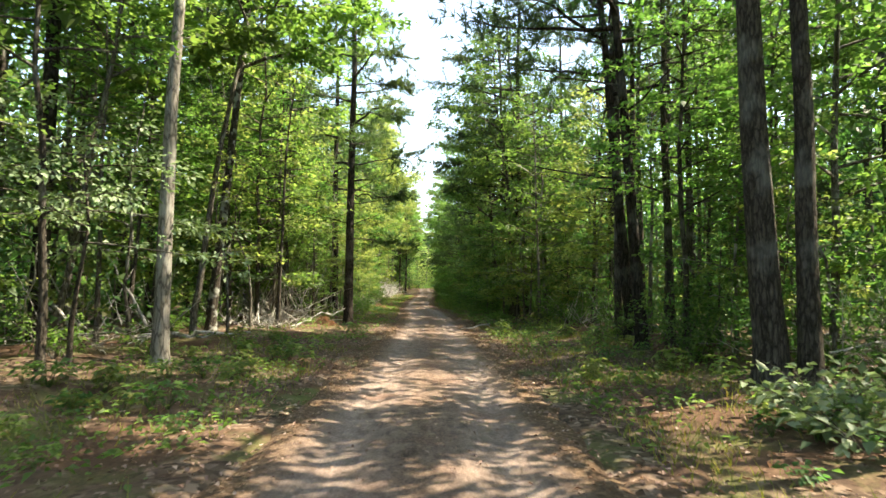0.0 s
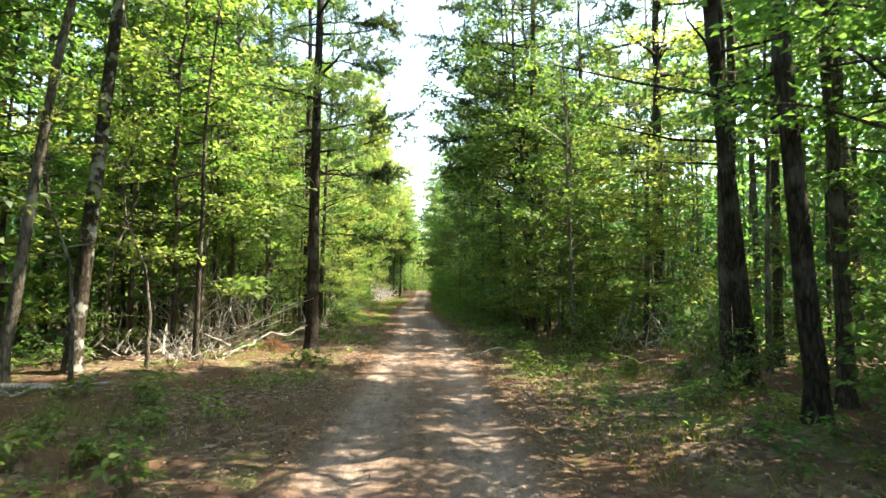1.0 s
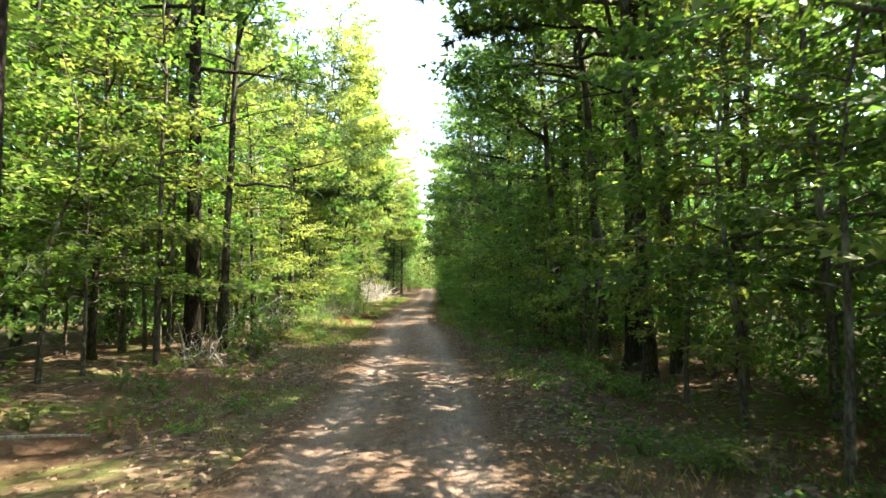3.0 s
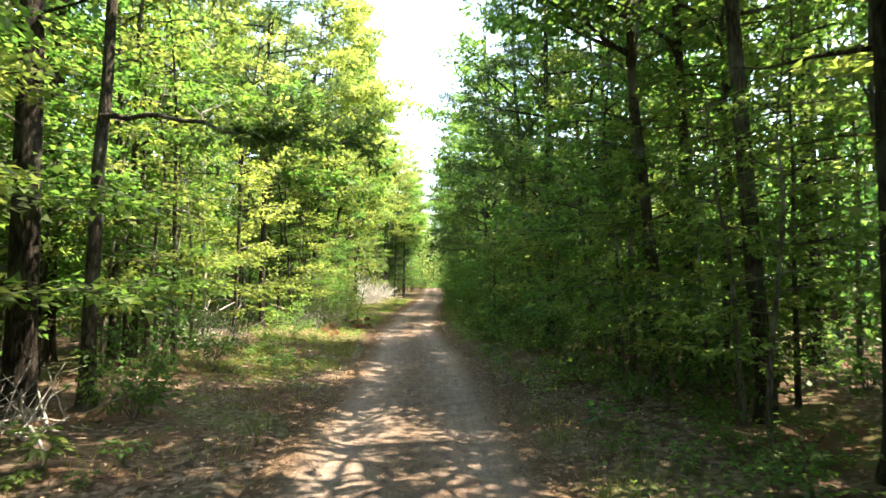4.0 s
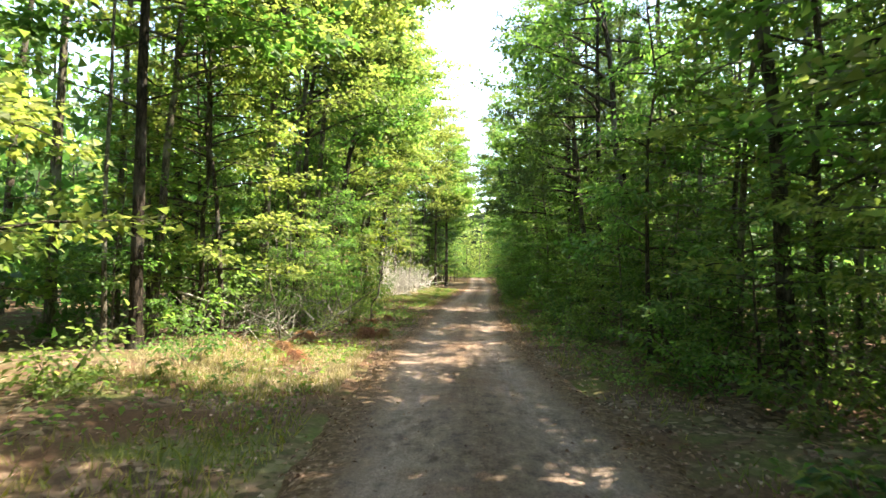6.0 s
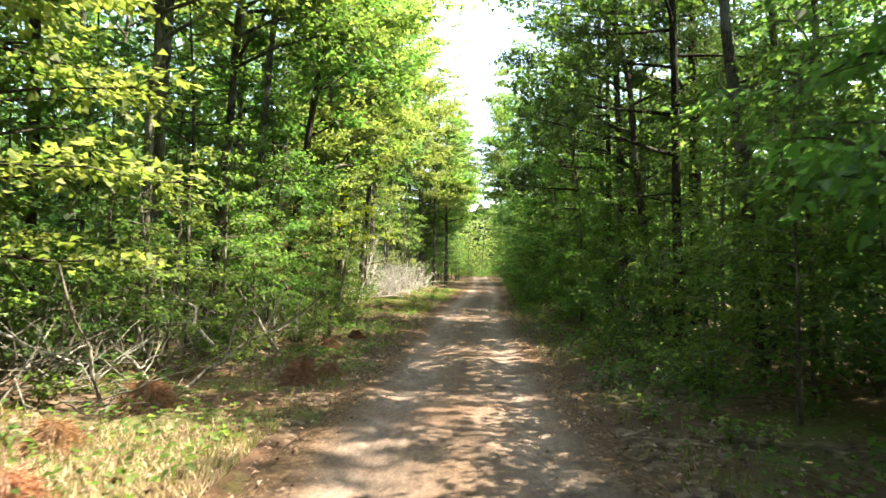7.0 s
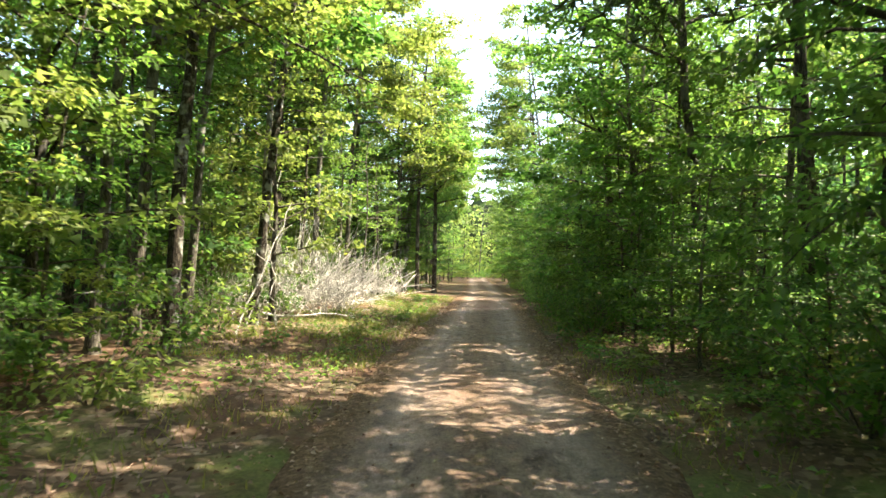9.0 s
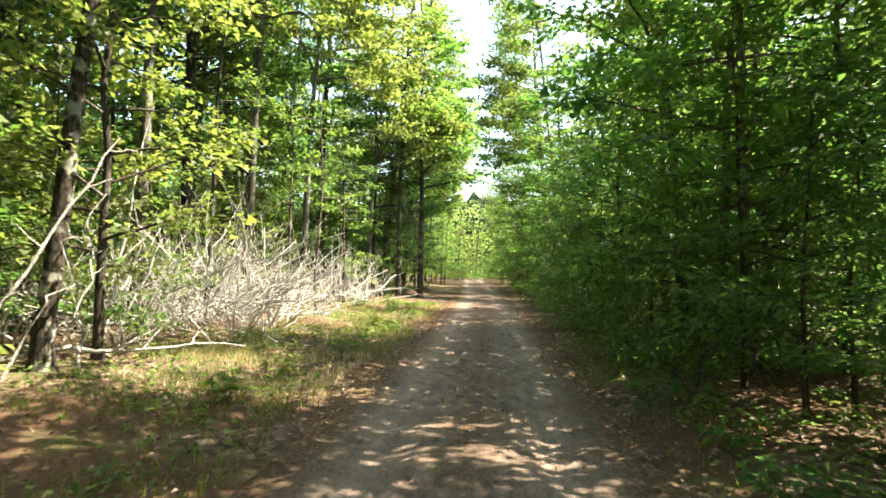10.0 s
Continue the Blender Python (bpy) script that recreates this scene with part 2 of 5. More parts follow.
BARK_LICHEN = bark_material("lichen_bark", (0.03, 0.025, 0.019), (0.075, 0.062, 0.048), (0.17, 0.148, 0.115), 9.0, 0.85, 0.02, 5.0)
BARK_GREY = bark_material("grey_bark", (0.07, 0.06, 0.05), (0.14, 0.125, 0.10), (0.26, 0.24, 0.20), 9.0, 0.55, 0.012)
BARK_PALE = bark_material("pale_smooth_bark", (0.13, 0.115, 0.095), (0.23, 0.21, 0.175), (0.36, 0.335, 0.29), 6.0, 0.5, 0.006)
WOOD_DEAD = bark_material("weathered_dead_wood", (0.24, 0.22, 0.195), (0.46, 0.435, 0.395), (0.64, 0.615, 0.57), 12.0, 0.3, 0.008)
WOOD_BLEACHED = bark_material("bleached_dead_wood", (0.46, 0.43, 0.39), (0.68, 0.65, 0.60), (0.82, 0.79, 0.75), 12.0, 0.2, 0.008)
GROUND = ground_material("forest_floor")
DIRT = dirt_material("packed_dirt")


# ---- meshes from arrays ----
def mesh_object(name, pieces, mat, parent=None, label="", smooth=True, uvs=None):
    """One mesh object from a list of (vertices, faces); the faces of one piece have equal numbers of corners."""
    verts, corners, starts, base, first = [], [], [], 0, 0
    for v, f in pieces:
        v, f = np.asarray(v, dtype=np.float32), np.asarray(f, dtype=np.int32)
        verts.append(v)
        corners.append((f + base).ravel())
        starts.append(first + np.arange(len(f), dtype=np.int32) * f.shape[1])
        base += len(v)
        first += f.size
    verts, corners, starts = np.concatenate(verts), np.concatenate(corners), np.concatenate(starts)
    me = bpy.data.meshes.new(name)
    me.vertices.add(len(verts))
    me.vertices.foreach_set("co", verts.ravel())
    me.loops.add(len(corners))
    me.loops.foreach_set("vertex_index", corners)
    me.polygons.add(len(starts))
    me.polygons.foreach_set("loop_start", starts)
    if smooth:
        me.polygons.foreach_set("use_smooth", np.ones(len(starts), dtype=bool))
    if uvs is not None:
        layer = me.uv_layers.new(name="across")
        layer.data.foreach_set("uv", np.asarray(uvs, dtype=np.float32)[corners].ravel())
    me.update(calc_edges=True)
    me.validate()
    me.materials.append(mat)
    ob = new(name, me)
    if parent:
        ob.parent = parent
    if label:
        ob["label"] = label
    return ob


def empty(name, label, category, group=""):
    return tagged(new(name), label, category, group)


def unit(v):
    v = np.asarray(v, dtype=float)
    return v / (np.linalg.norm(v, axis=-1, keepdims=True) + 1e-9)


def tube(points, radii, sides=6):
    """A bent, tapered round stem."""
    points, n = np.asarray(points, dtype=float), len(points)
    way = unit(np.gradient(points, axis=0))
    side = np.where(np.abs(way[:, 2:3]) > 0.9, [[1.0, 0, 0]], [[0, 0, 1.0]])
    a = unit(np.cross(way, side))
    b = np.cross(way, a)
    angle = np.arange(sides) / sides * 2 * np.pi
    ring = a[:, None] * np.cos(angle)[None, :, None] + b[:, None] * np.sin(angle)[None, :, None]
    v = (points[:, None] + ring * np.asarray(radii, dtype=float)[:, None, None]).reshape(-1, 3)
    i, j = np.meshgrid(np.arange(n - 1), np.arange(sides), indexing="ij")
    k = (j + 1) % sides
    f = np.stack([i * sides + j, i * sides + k, (i + 1) * sides + k, (i + 1) * sides + j], -1).reshape(-1, 4)
    return v, f


def blades(centre, way, normal, length, width, fold=0.25):
    """Leaves: each a folded lozenge from its stalk at centre along way."""
    way, normal = unit(way), unit(normal)
    side = unit(np.cross(way, normal))
    up = np.cross(side, way)
    length, width = np.asarray(length)[:, None], np.asarray(width)[:, None]
    mid = centre + way * length * 0.45
    lift = up * width * fold
    tip = centre + way * length - up * length * 0.12
    v = np.stack([centre, mid + side * width / 2 + lift, tip, mid - side * width / 2 + lift], 1).reshape(-1, 3)
    k = np.arange(len(centre))[:, None] * 4
    f = np.concatenate([k + [[0, 1, 2]], k + [[0, 2, 3]]])
    return v, f


def small_blades(centre, way, normal, length, width):
    """Small leaves of distant or crowded crowns: each one pointed piece with a broad foot."""
    way, normal = unit(way), unit(normal)
    side = unit(np.cross(way, normal))
    length, width = np.asarray(length)[:, None], np.asarray(width)[:, None]
    foot = centre + way * length * 0.15
    v = np.stack([foot + side * width * 0.55, centre + way * length, foot - side * width * 0.55], 1).reshape(-1, 3)
    return v, np.arange(len(v)).reshape(-1, 3)


def lobed(centre, way, normal, length, width):
    """Leaves with three pointed lobes."""
    side = unit(np.cross(way, normal))
    parts = [blades(centre, way, normal, length, width * 0.75)]
    for s in (-1, 1):
        parts.append(blades(centre, unit(way) * 0.55 + side * s * 0.85, normal, length * 0.8, width * 0.6))
    return parts


def needles(rng, centre, way, length, count=14):
    """Tufts of pine needles, each needle one sliver."""
    n = len(centre)
    c = np.repeat(centre, count, 0)
    d = unit(np.repeat(unit(way), count, 0) * 0.55 + rng.normal(0, 0.6, (n * count, 3)))
    s = unit(np.cross(d, rng.normal(0, 1, (n * count, 3)))) * 0.016
    tip = c + d * (length * rng.uniform(0.7, 1.15, (n * count, 1)))
    v = np.stack([c - s, c + s, tip], 1).reshape(-1, 3)
    return v, np.arange(n * count * 3).reshape(-1, 3)


def leaf_spray(rng, starts, ways, lengths, per_metre, size, flat=0.75, spread=0.16, shape="plain"):
    """Leaves along twigs, mostly level, as on shaded undergrowth."""
    count = np.maximum(2, (lengths * per_metre).astype(int))
    i = np.repeat(np.arange(len(starts)), count)
    n = len(i)
    along = rng.uniform(0.1, 1.08, n)[:, None]
    centre = starts[i] + ways[i] * lengths[i][:, None] * along
    off = rng.normal(0, spread, (n, 3)) * [1, 1, 0.4]
    centre = centre + off
    way = unit(ways[i] * 0.7 + off / spread * 0.5 + rng.normal(0, 0.35, (n, 3)) - [0, 0, 0.25])
    normal = unit(np.array([0, 0, 1.0]) * flat + rng.normal(0, 0.3, (n, 3)))
    length = size * rng.uniform(0.65, 1.25, n)
    if shape == "lobed":
        return lobed(centre, way, normal, length, length * 0.62)
    if shape == "small":
        return [small_blades(centre, way, normal, length, length * rng.uniform(0.6, 0.88, n))]
    return [blades(centre, way, normal, length, length * rng.uniform(0.5, 0.7, n))]


# ---- trees ----
def trunk_line(rng, height, lean=(0, 0), bend=0.15, steps=None):
    steps = steps or max(4, int(height / 1.1))
    z = np.linspace(0, 1, steps + 1)
    wob = np.cumsum(rng.normal(0, bend / steps ** 0.5, (steps + 1, 2)), 0)
    wob -= wob[0]
    xy = np.outer(z ** 1.1, lean) + wob * z[:, None]
    return np.column_stack([xy, z * height])


def limb_line(rng, start, azimuth, rise, length, curve, steps=5):
    s = np.linspace(0, 1, steps + 1)
    flat = np.array([math.cos(azimuth), math.sin(azimuth), 0])
    kink = np.cumsum(rng.normal(0, 0.05 * length, (steps + 1, 3)), 0) * s[:, None]
    return start + np.outer(s * length, flat) + np.outer((s * rise + s * s * curve) * length, [0, 0, 1.0]) + kink


def make_tree(label, seed, height, radius, bark, leaf, category="tree", lean=(0, 0), bend=0.2, low=0.3, limbs=14, reach=1.8,
              rise=0.35, curve=-0.15, twig=0.45, per_metre=30, size=0.13, shape="plain", named=4, dead_low=0, azimuths=None, top_thin=0.25,
              base_flare=1.35, group="forest trees", sides=8, name="tree"):
    """A tree: trunk, main limbs with their twigs, and a crown of leaves or needle tufts."""
    rng = np.random.default_rng(seed)
    tree = empty(name, label, category, group)
    line = trunk_line(rng, height, lean, bend)
    z = line[:, 2] / height
    r = radius * (1 - (1 - top_thin) * z ** 0.9)
    r = np.where(z * height < 0.15, radius * base_flare, r)
    f = base_flare - 1
    line2 = np.vstack([line[0] + [0, 0, h] for h in (-0.2, 0.04, 0.14, 0.32, 0.6)] + [line[1:]])
    r2 = np.concatenate([radius * np.array([1 + f * 1.5, 1 + f, 1 + f * 0.55, 1 + f * 0.2, 1.0]), r[1:]])
    stem, brushwood = [tube(line2, r2, sides)], []
    starts, ways, lengths, tuft_c, tuft_w = [], [], [], [], []
    for k in range(limbs + dead_low):
        dead = k >= limbs
        h = rng.uniform(low * 0.55, low) if dead else low + (0.98 - low) * (k + rng.uniform(0, 1)) / limbs
        at = np.array([np.interp(h * height, line[:, 2], line[:, q]) for q in range(3)])
        az = azimuths[k % len(azimuths)] + rng.normal(0, 0.35) if azimuths else k * 2.4 + rng.uniform(-0.6, 0.6)
        long = reach * (1.12 - 0.75 * max(0, (h - low) / (1 - low)) ** 1.3) * rng.uniform(0.7, 1.2) * (0.6 if dead else 1)
        path = limb_line(rng, at, az, rise * rng.uniform(0.5, 1.4), long, curve, 5 if k < named else 3)
        thick = min(radius * 0.42, 0.012 + 0.016 * long) * (0.7 if dead else 1)
        pieces = [tube(path, np.linspace(thick, thick * 0.2, len(path)), 5 if k < named else 3)]
        count = 0 if dead else max(3, int(long / 0.28))
        for q in range(count):
            s = rng.uniform(0.25, 1.0)
            p = np.array([np.interp(s, np.linspace(0, 1, len(path)), path[:, c]) for c in range(3)])
            turn = az + (1 if q % 2 else -1) * rng.uniform(0.35, 1.1)
            d = unit(np.array([math.cos(turn), math.sin(turn), rng.normal(0.05, 0.18)]))
            n = twig * long * (1.15 - 0.6 * s) * rng.uniform(0.6, 1.3) + 0.12
            if n > 0.35 and q % 7 == 0:
                brushwood.append(tube([p, p + d * n], [thick * 0.3, 0.003], 3))
            starts.append(p), ways.append(d), lengths.append(n)
            tuft_c.append(p + d * n), tuft_w.append(d)
        if not dead:
            starts.append(path[-2]), ways.append(unit(path[-1] - path[-2])), lengths.append(np.linalg.norm(path[-1] - path[-2]) + 0.2)
        if k < named and not dead:
            mesh_object("limb", pieces, bark, tree)
        else:
            brushwood += pieces
    mesh_object("trunk", stem, bark, tree)
    if brushwood:
        tagged(mesh_object("brushwood", brushwood, bark, tree), kind="stuff")
    starts, ways, lengths = np.array(starts), np.array(ways), np.array(lengths)
    if shape == "needle":
        c = np.concatenate([starts + ways * lengths[:, None] * f for f in (0.4, 0.7, 1.0)])
        c = c + rng.normal(0, 0.08, c.shape)
        c = np.concatenate([c] * max(1, int(per_metre)))
        c = c + rng.normal(0, 0.10, c.shape)
        w = unit(np.concatenate([ways] * (3 * max(1, int(per_metre)))) + rng.normal(0, 0.4, c.shape) + [0, 0, 0.3])
        crown = [needles(rng, c, w, size, 9)]
    else:
        crown = leaf_spray(rng, starts, ways, lengths, per_metre, size, shape=shape, spread=0.07 + size * 0.36)
    mesh_object("crown", crown, leaf, tree, smooth=False)
    return tree


def make_shrub(label, seed, height, leaf, stems=7, size=0.1, per_metre=26, spread=0.55, shape="plain", bark=None, name="shrub", group="roadside undergrowth"):
    """A bush: thin stems from one foot, and its leaves."""
    rng = np.random.default_rng(seed)
    shrub = empty(name, label, name, group)
    starts, ways, lengths, wood = [], [], [], []
    for k in range(stems):
        az, tall = k * 2.4 + rng.uniform(-0.5, 0.5), height * rng.uniform(0.6, 1.1)
        path = limb_line(rng, np.array([0, 0, -0.05]), az, tall / (spread * height), spread * height * rng.uniform(0.5, 1.1), -0.25, 4)
        wood.append(tube(path, np.linspace(0.011, 0.003, len(path)), 3))
        for q in range(int(4 + tall * 4)):
            s = rng.uniform(0.25, 1.0)
            p = np.array([np.interp(s, np.linspace(0, 1, len(path)), path[:, c]) for c in range(3)])
            turn = az + rng.uniform(-1.8, 1.8)
            d = unit(np.array([math.cos(turn), math.sin(turn), rng.normal(0.15, 0.25)]))
            n = rng.uniform(0.15, 0.42) * (0.5 + height * 0.4)
            starts.append(p), ways.append(d), lengths.append(n)
            wood.append(tube([p, p + d * n], [0.004, 0.002], 3)) if q % 9 == 0 else None
    tagged(mesh_object("stem_tuft", wood, bark or BARK_GREY, shrub), kind="stuff")
    mesh_object("foliage", leaf_spray(rng, np.array(starts), np.array(ways), np.array(lengths), per_metre, size, shape=shape, spread=0.05 + size * 0.4), leaf, shrub, smooth=False)
    return shrub


# ---- the lie of the land ----
def road_centre(y):
    return np.interp(y, [-60, 5, 12, 31, 44, 51, 70, 80, 90, 110, 170], [0.0, 0.0, 0.2, 0.45, 0.2, -0.25, -0.25, 0.15, 0.5, 0.8, 0.6])


def step(a, b, v):
    s = np.clip((v - a) / (b - a), 0, 1)
    return s * s * (3 - 2 * s)


def land(x, y):
    """Height of the forest floor without its fine relief."""
    x, y = np.asarray(x, dtype=float), np.asarray(y, dtype=float)
    u = np.clip(y - 58, 0, 140)
    away = np.abs(x - road_centre(y))
    bank = 0.22 * step(2.2, 6.0, away)
    swell = 0.07 * np.sin(x * 0.9 + 1.3 * np.sin(y * 0.31)) * np.sin(y * 0.55 + x * 0.2) * step(2.0, 4.0, away)
    hummock = 0.05 * np.sin(2.1 * x + 1.7 * np.sin(1.3 * y)) * np.sin(1.9 * y + 0.8 * np.sin(1.7 * x)) + 0.025 * np.sin(4.7 * x + 2 * np.sin(2.1 * y)) * np.sin(4.1 * y - 1.3 * x)
    return 0.018 * u + 0.00006 * u * u + bank + swell + hummock * step(1.6, 2.8, away)


def place(x, y, turn=0.0, scale=1.0, tall=1.0, tilt=0.0, sink=0.0):
    return pose(x, y, float(land(x, y)) - sink, tilt, 0, turn) @ Matrix.Diagonal((scale, scale, scale * tall, 1))


def build_ground():
    xs = np.concatenate([[-600, -250, -120, -60], np.arange(-36, -10, 1.5), np.arange(-10, 10.01, 0.3), np.arange(11.5, 37, 1.5), [60, 120, 250, 600]])
    ys = np.concatenate([[-400, -150, -60, -30, -12], np.arange(-6, 100, 0.4), np.arange(100, 170, 1.2), np.arange(172, 260, 6), [300, 420, 700, 1500]])
    X, Y = np.meshgrid(xs, ys)
    Z = land(X, Y)
    fine = (np.abs(X) < 10.1) & (Y > -7) & (Y < 101)
    rel = np.zeros_like(Z)
    idx = np.argwhere(fine)
    for i, j in idx:
        p = Vector((X[i, j] * 1.7, Y[i, j] * 1.7, 0.0))
        rel[i, j] = 0.05 * noise.noise(p) + 0.03 * noise.noise(p * 2.7)
    away = np.abs(X - road_centre(Y))
    Z = Z + rel * step(1.4, 2.4, away) - 0.09 * (1 - step(1.25, 1.75, away)) * (Y > -30) * (Y < 171)
    v = np.stack([X, Y, Z], -1).reshape(-1, 3)
    ny, nx = X.shape
    i, j = np.meshgrid(np.arange(ny - 1), np.arange(nx - 1), indexing="ij")
    f = np.stack([i * nx + j, i * nx + j + 1, (i + 1) * nx + j + 1, (i + 1) * nx + j], -1).reshape(-1, 4)
    ob = mesh_object("ground", [(v, f)], GROUND)
    tagged(ob, "forest floor of brown leaf litter, pine straw and thin moss", "ground", kind="structure")


def build_road():
    across = np.linspace(-2.0, 2.0, 41)
    ys = np.concatenate([np.arange(-28, -4, 1.0), np.arange(-4, 92, 0.16), np.arange(92, 170, 0.8)])
    C, Y = np.meshgrid(across, ys)
    X = C + road_centre(Y)[:]
    Z = land(X, Y)
    for i in range(Y.shape[0]):
        y = ys[i]
        edge_l = 1.72 + 0.22 * noise.noise(Vector((3.0, y * 0.45, 1))) + 0.10 * noise.noise(Vector((7.0, y * 1.9, 2)))
        edge_r = 1.72 + 0.22 * noise.noise(Vector((13.0, y * 0.45, 1))) + 0.10 * noise.noise(Vector((17.0, y * 1.9, 2)))
        c = across
        drop = np.where(c < 0, step(edge_l - 0.35, edge_l + 0.12, -c), step(edge_r - 0.35, edge_r + 0.12, c))
        rut = np.exp(-((np.abs(c) - 0.72) / 0.24) ** 2) * (0.035 + 0.02 * noise.noise(Vector((1, y * 0.3, 5))))
        rough = np.array([0.026 * noise.noise(Vector((q * 2.2, y * 1.6, 3))) + 0.02 * noise.noise(Vector((q * 6.0, y * 3.5, 4))) for q in c])
        Z[i] += 0.012 - rut + rough * (1 - drop) - drop * 0.16
    v = np.stack([X, Y, Z], -1).reshape(-1, 3)
    ny, nx = X.shape
    i, j = np.meshgrid(np.arange(ny - 1), np.arange(nx - 1), indexing="ij")
    f = np.stack([i * nx + j, i * nx + j + 1, (i + 1) * nx + j + 1, (i + 1) * nx + j], -1).reshape(-1, 4)
    uv = np.stack([(C + 2.0) / 4.0, Y / 4.0], -1).reshape(-1, 2)
    ob = mesh_object("road", [(v, f)], DIRT, uvs=uv)
    tagged(ob, "single-lane dirt track with two pale wheel ruts and scattered litter", "road", kind="structure")


build_ground()
build_road()


# ---- trees that stand out along the track ----
def hardwood(label, seed, x, y, radius, bark=BARK_DARK, leaf=LEAF, lean=(0, 0), height=15.0, low=0.42, limbs=16, reach=3.0, size=0.235, per_metre=26, shape="small", **more):
    tree = make_tree(label, seed, height, radius, bark, leaf, lean=lean, low=low, limbs=limbs, reach=reach, rise=0.5, curve=-0.1,
                     size=size, per_metre=per_metre, shape=shape, named=5, sides=12, bend=0.25, **more)
    tree.matrix_basis = place(x, y)
    return tree


def pine(label, seed, x, y, radius, height=17.0, low=0.34, limbs=26, reach=2.6, dead_low=5, lean=(0, 0), **more):
    tree = make_tree(label, seed, height, radius, BARK_PINE, NEEDLE, lean=lean, low=low, limbs=limbs, reach=reach, rise=0.12, curve=0.05,
                     size=0.30, per_metre=2, shape="needle", named=6, dead_low=dead_low, sides=12, bend=0.12, top_thin=0.3, category="pine tree", name="pine_tree", **more)
    tree.matrix_basis = place(x, y)
    return tree


TAKEN = []


def stand(maker, label, seed, x, y, radius, **more):
    TAKEN.append((x, y))
    return maker(label, seed, x, y, radius, **more)


stand(hardwood, "tall tree with smooth pale grey trunk beside the verge", 11, -4.55, 11.1, 0.145, bark=BARK_PALE, low=0.5)
stand(hardwood, "slender grey tree leaning among low saplings", 12, -7.2, 12.6, 0.075, bark=BARK_GREY, lean=(1.6, 0.3), height=12)
stand(hardwood, "dark-barked tree with rough trunk in the shade", 13, -5.9, 17.8, 0.15, bark=BARK_LICHEN, lean=(0.9, 0.0), low=0.5)
stand(hardwood, "pale slender tree leaning beside a darker trunk", 14, -5.5, 15.3, 0.085, bark=BARK_GREY, lean=(1.5, 0.4), height=13, low=0.55)
PINE_EDGE = stand(pine, "straight dark pine close to the track's edge", 15, -2.85, 24.5, 0.185, low=0.33)
stand(hardwood, "grey-barked tree with patches of lichen", 16, -5.95, 26.9, 0.12, bark=BARK_GREY, low=0.5)
stand(pine, "thick dark pine with a furrowed trunk", 17, -4.75, 34.3, 0.20, low=0.4)
TREE_ARM = stand(hardwood, "dark tree with a long branch over the track", 18, -4.25, 35.0, 0.11, low=0.42, limbs=14, reach=1.8)
stand(hardwood, "slim dark tree standing in bright saplings", 19, -5.75, 39.2, 0.075, low=0.35, height=12, leaf=LEAF_YELLOW, reach=1.6, size=0.14, per_metre=46)
stand(hardwood, "slim dark tree standing in bright saplings", 20, -6.3, 39.7, 0.08, low=0.35, height=13, leaf=LEAF_YELLOW, reach=1.6, size=0.14, per_metre=46)
stand(hardwood, "pale thin-barked tree with a bleached stem", 21, -5.6, 43.3, 0.055, bark=WOOD_DEAD, low=0.6, height=9, limbs=9, reach=1.6)
stand(pine, "slim dark trunk at the edge of sunny grass", 22, -5.75, 49.6, 0.115, low=0.5, height=14)
stand(hardwood, "slim grey tree beside a dark trunk", 23, -6.5, 49.9, 0.05, bark=BARK_GREY, low=0.5, height=10, limbs=10)
TREE_FORK = stand(hardwood, "dark forked tree leaning over the verge", 24, -5.9, 64.6, 0.155, lean=(1.7, 0.4), low=0.4, height=13, reach=2.0)
stand(hardwood, "dark tree with white lichen patches at the verge", 25, -5.35, 69.9, 0.135, bark=BARK_LICHEN, lean=(0.5, 0), low=0.36, limbs=20, reach=2.0)
stand(hardwood, "dark tree with crooked trunk behind grey brush", 26, -5.3, 73.8, 0.125, bark=BARK_LICHEN, lean=(1.1, 0.2), low=0.4, reach=2.2)
stand(hardwood, "dark straight trunk beside the far bend", 27, -2.45, 97.0, 0.15, low=0.32, azimuths=(0.0, 2.6, -0.9, 4.2))
stand(hardwood, "dark straight trunk beside the far bend", 28, -3.35, 95.4, 0.13, low=0.36)
stand(hardwood, "large dark tree with a leaning furrowed trunk", 31, 4.55, 8.0, 0.21, lean=(-0.9, 0.2), low=0.5)
stand(hardwood, "dark tree standing close to a thicker trunk", 32, 4.95, 7.8, 0.145, lean=(0.1, 0.3), low=0.5)
stand(pine, "brown-barked pine with a slight lean", 33, 5.55, 16.4, 0.155, lean=(-1.5, 0), low=0.38, reach=3.3, limbs=30)
stand(pine, "brown-barked pine with a slight lean", 34, 4.85, 13.6, 0.135, lean=(-1.4, 0), low=0.4, reach=3.3, limbs=30)
PINE_STOUT = stand(pine, "stout pine with long bare lower branches", 35, 4.75, 31.3, 0.20, low=0.34, reach=3.4, dead_low=8)
stand(pine, "tall pine leaning out towards the track", 41, 5.9, 40.9, 0.16, height=20, low=0.45, reach=3.0, limbs=30, lean=(-1.0, 0), dead_low=4)
stand(pine, "tall pine with a crown over the track", 42, 4.4, 64.6, 0.13, height=18, low=0.42, reach=3.2, limbs=32, lean=(-0.6, 0), dead_low=4)
stand(hardwood, "dark tree deep in shaded undergrowth", 36, 7.6, 39.6, 0.18, low=0.5, height=11, reach=2.0)
stand(hardwood, "slim dark tree in shaded undergrowth", 37, 6.75, 40.4, 0.12, low=0.5, height=10, reach=1.5)
stand(pine, "thick dark pine among dense saplings", 38, 5.5, 61.8, 0.20, low=0.5, height=10.5, reach=1.6)
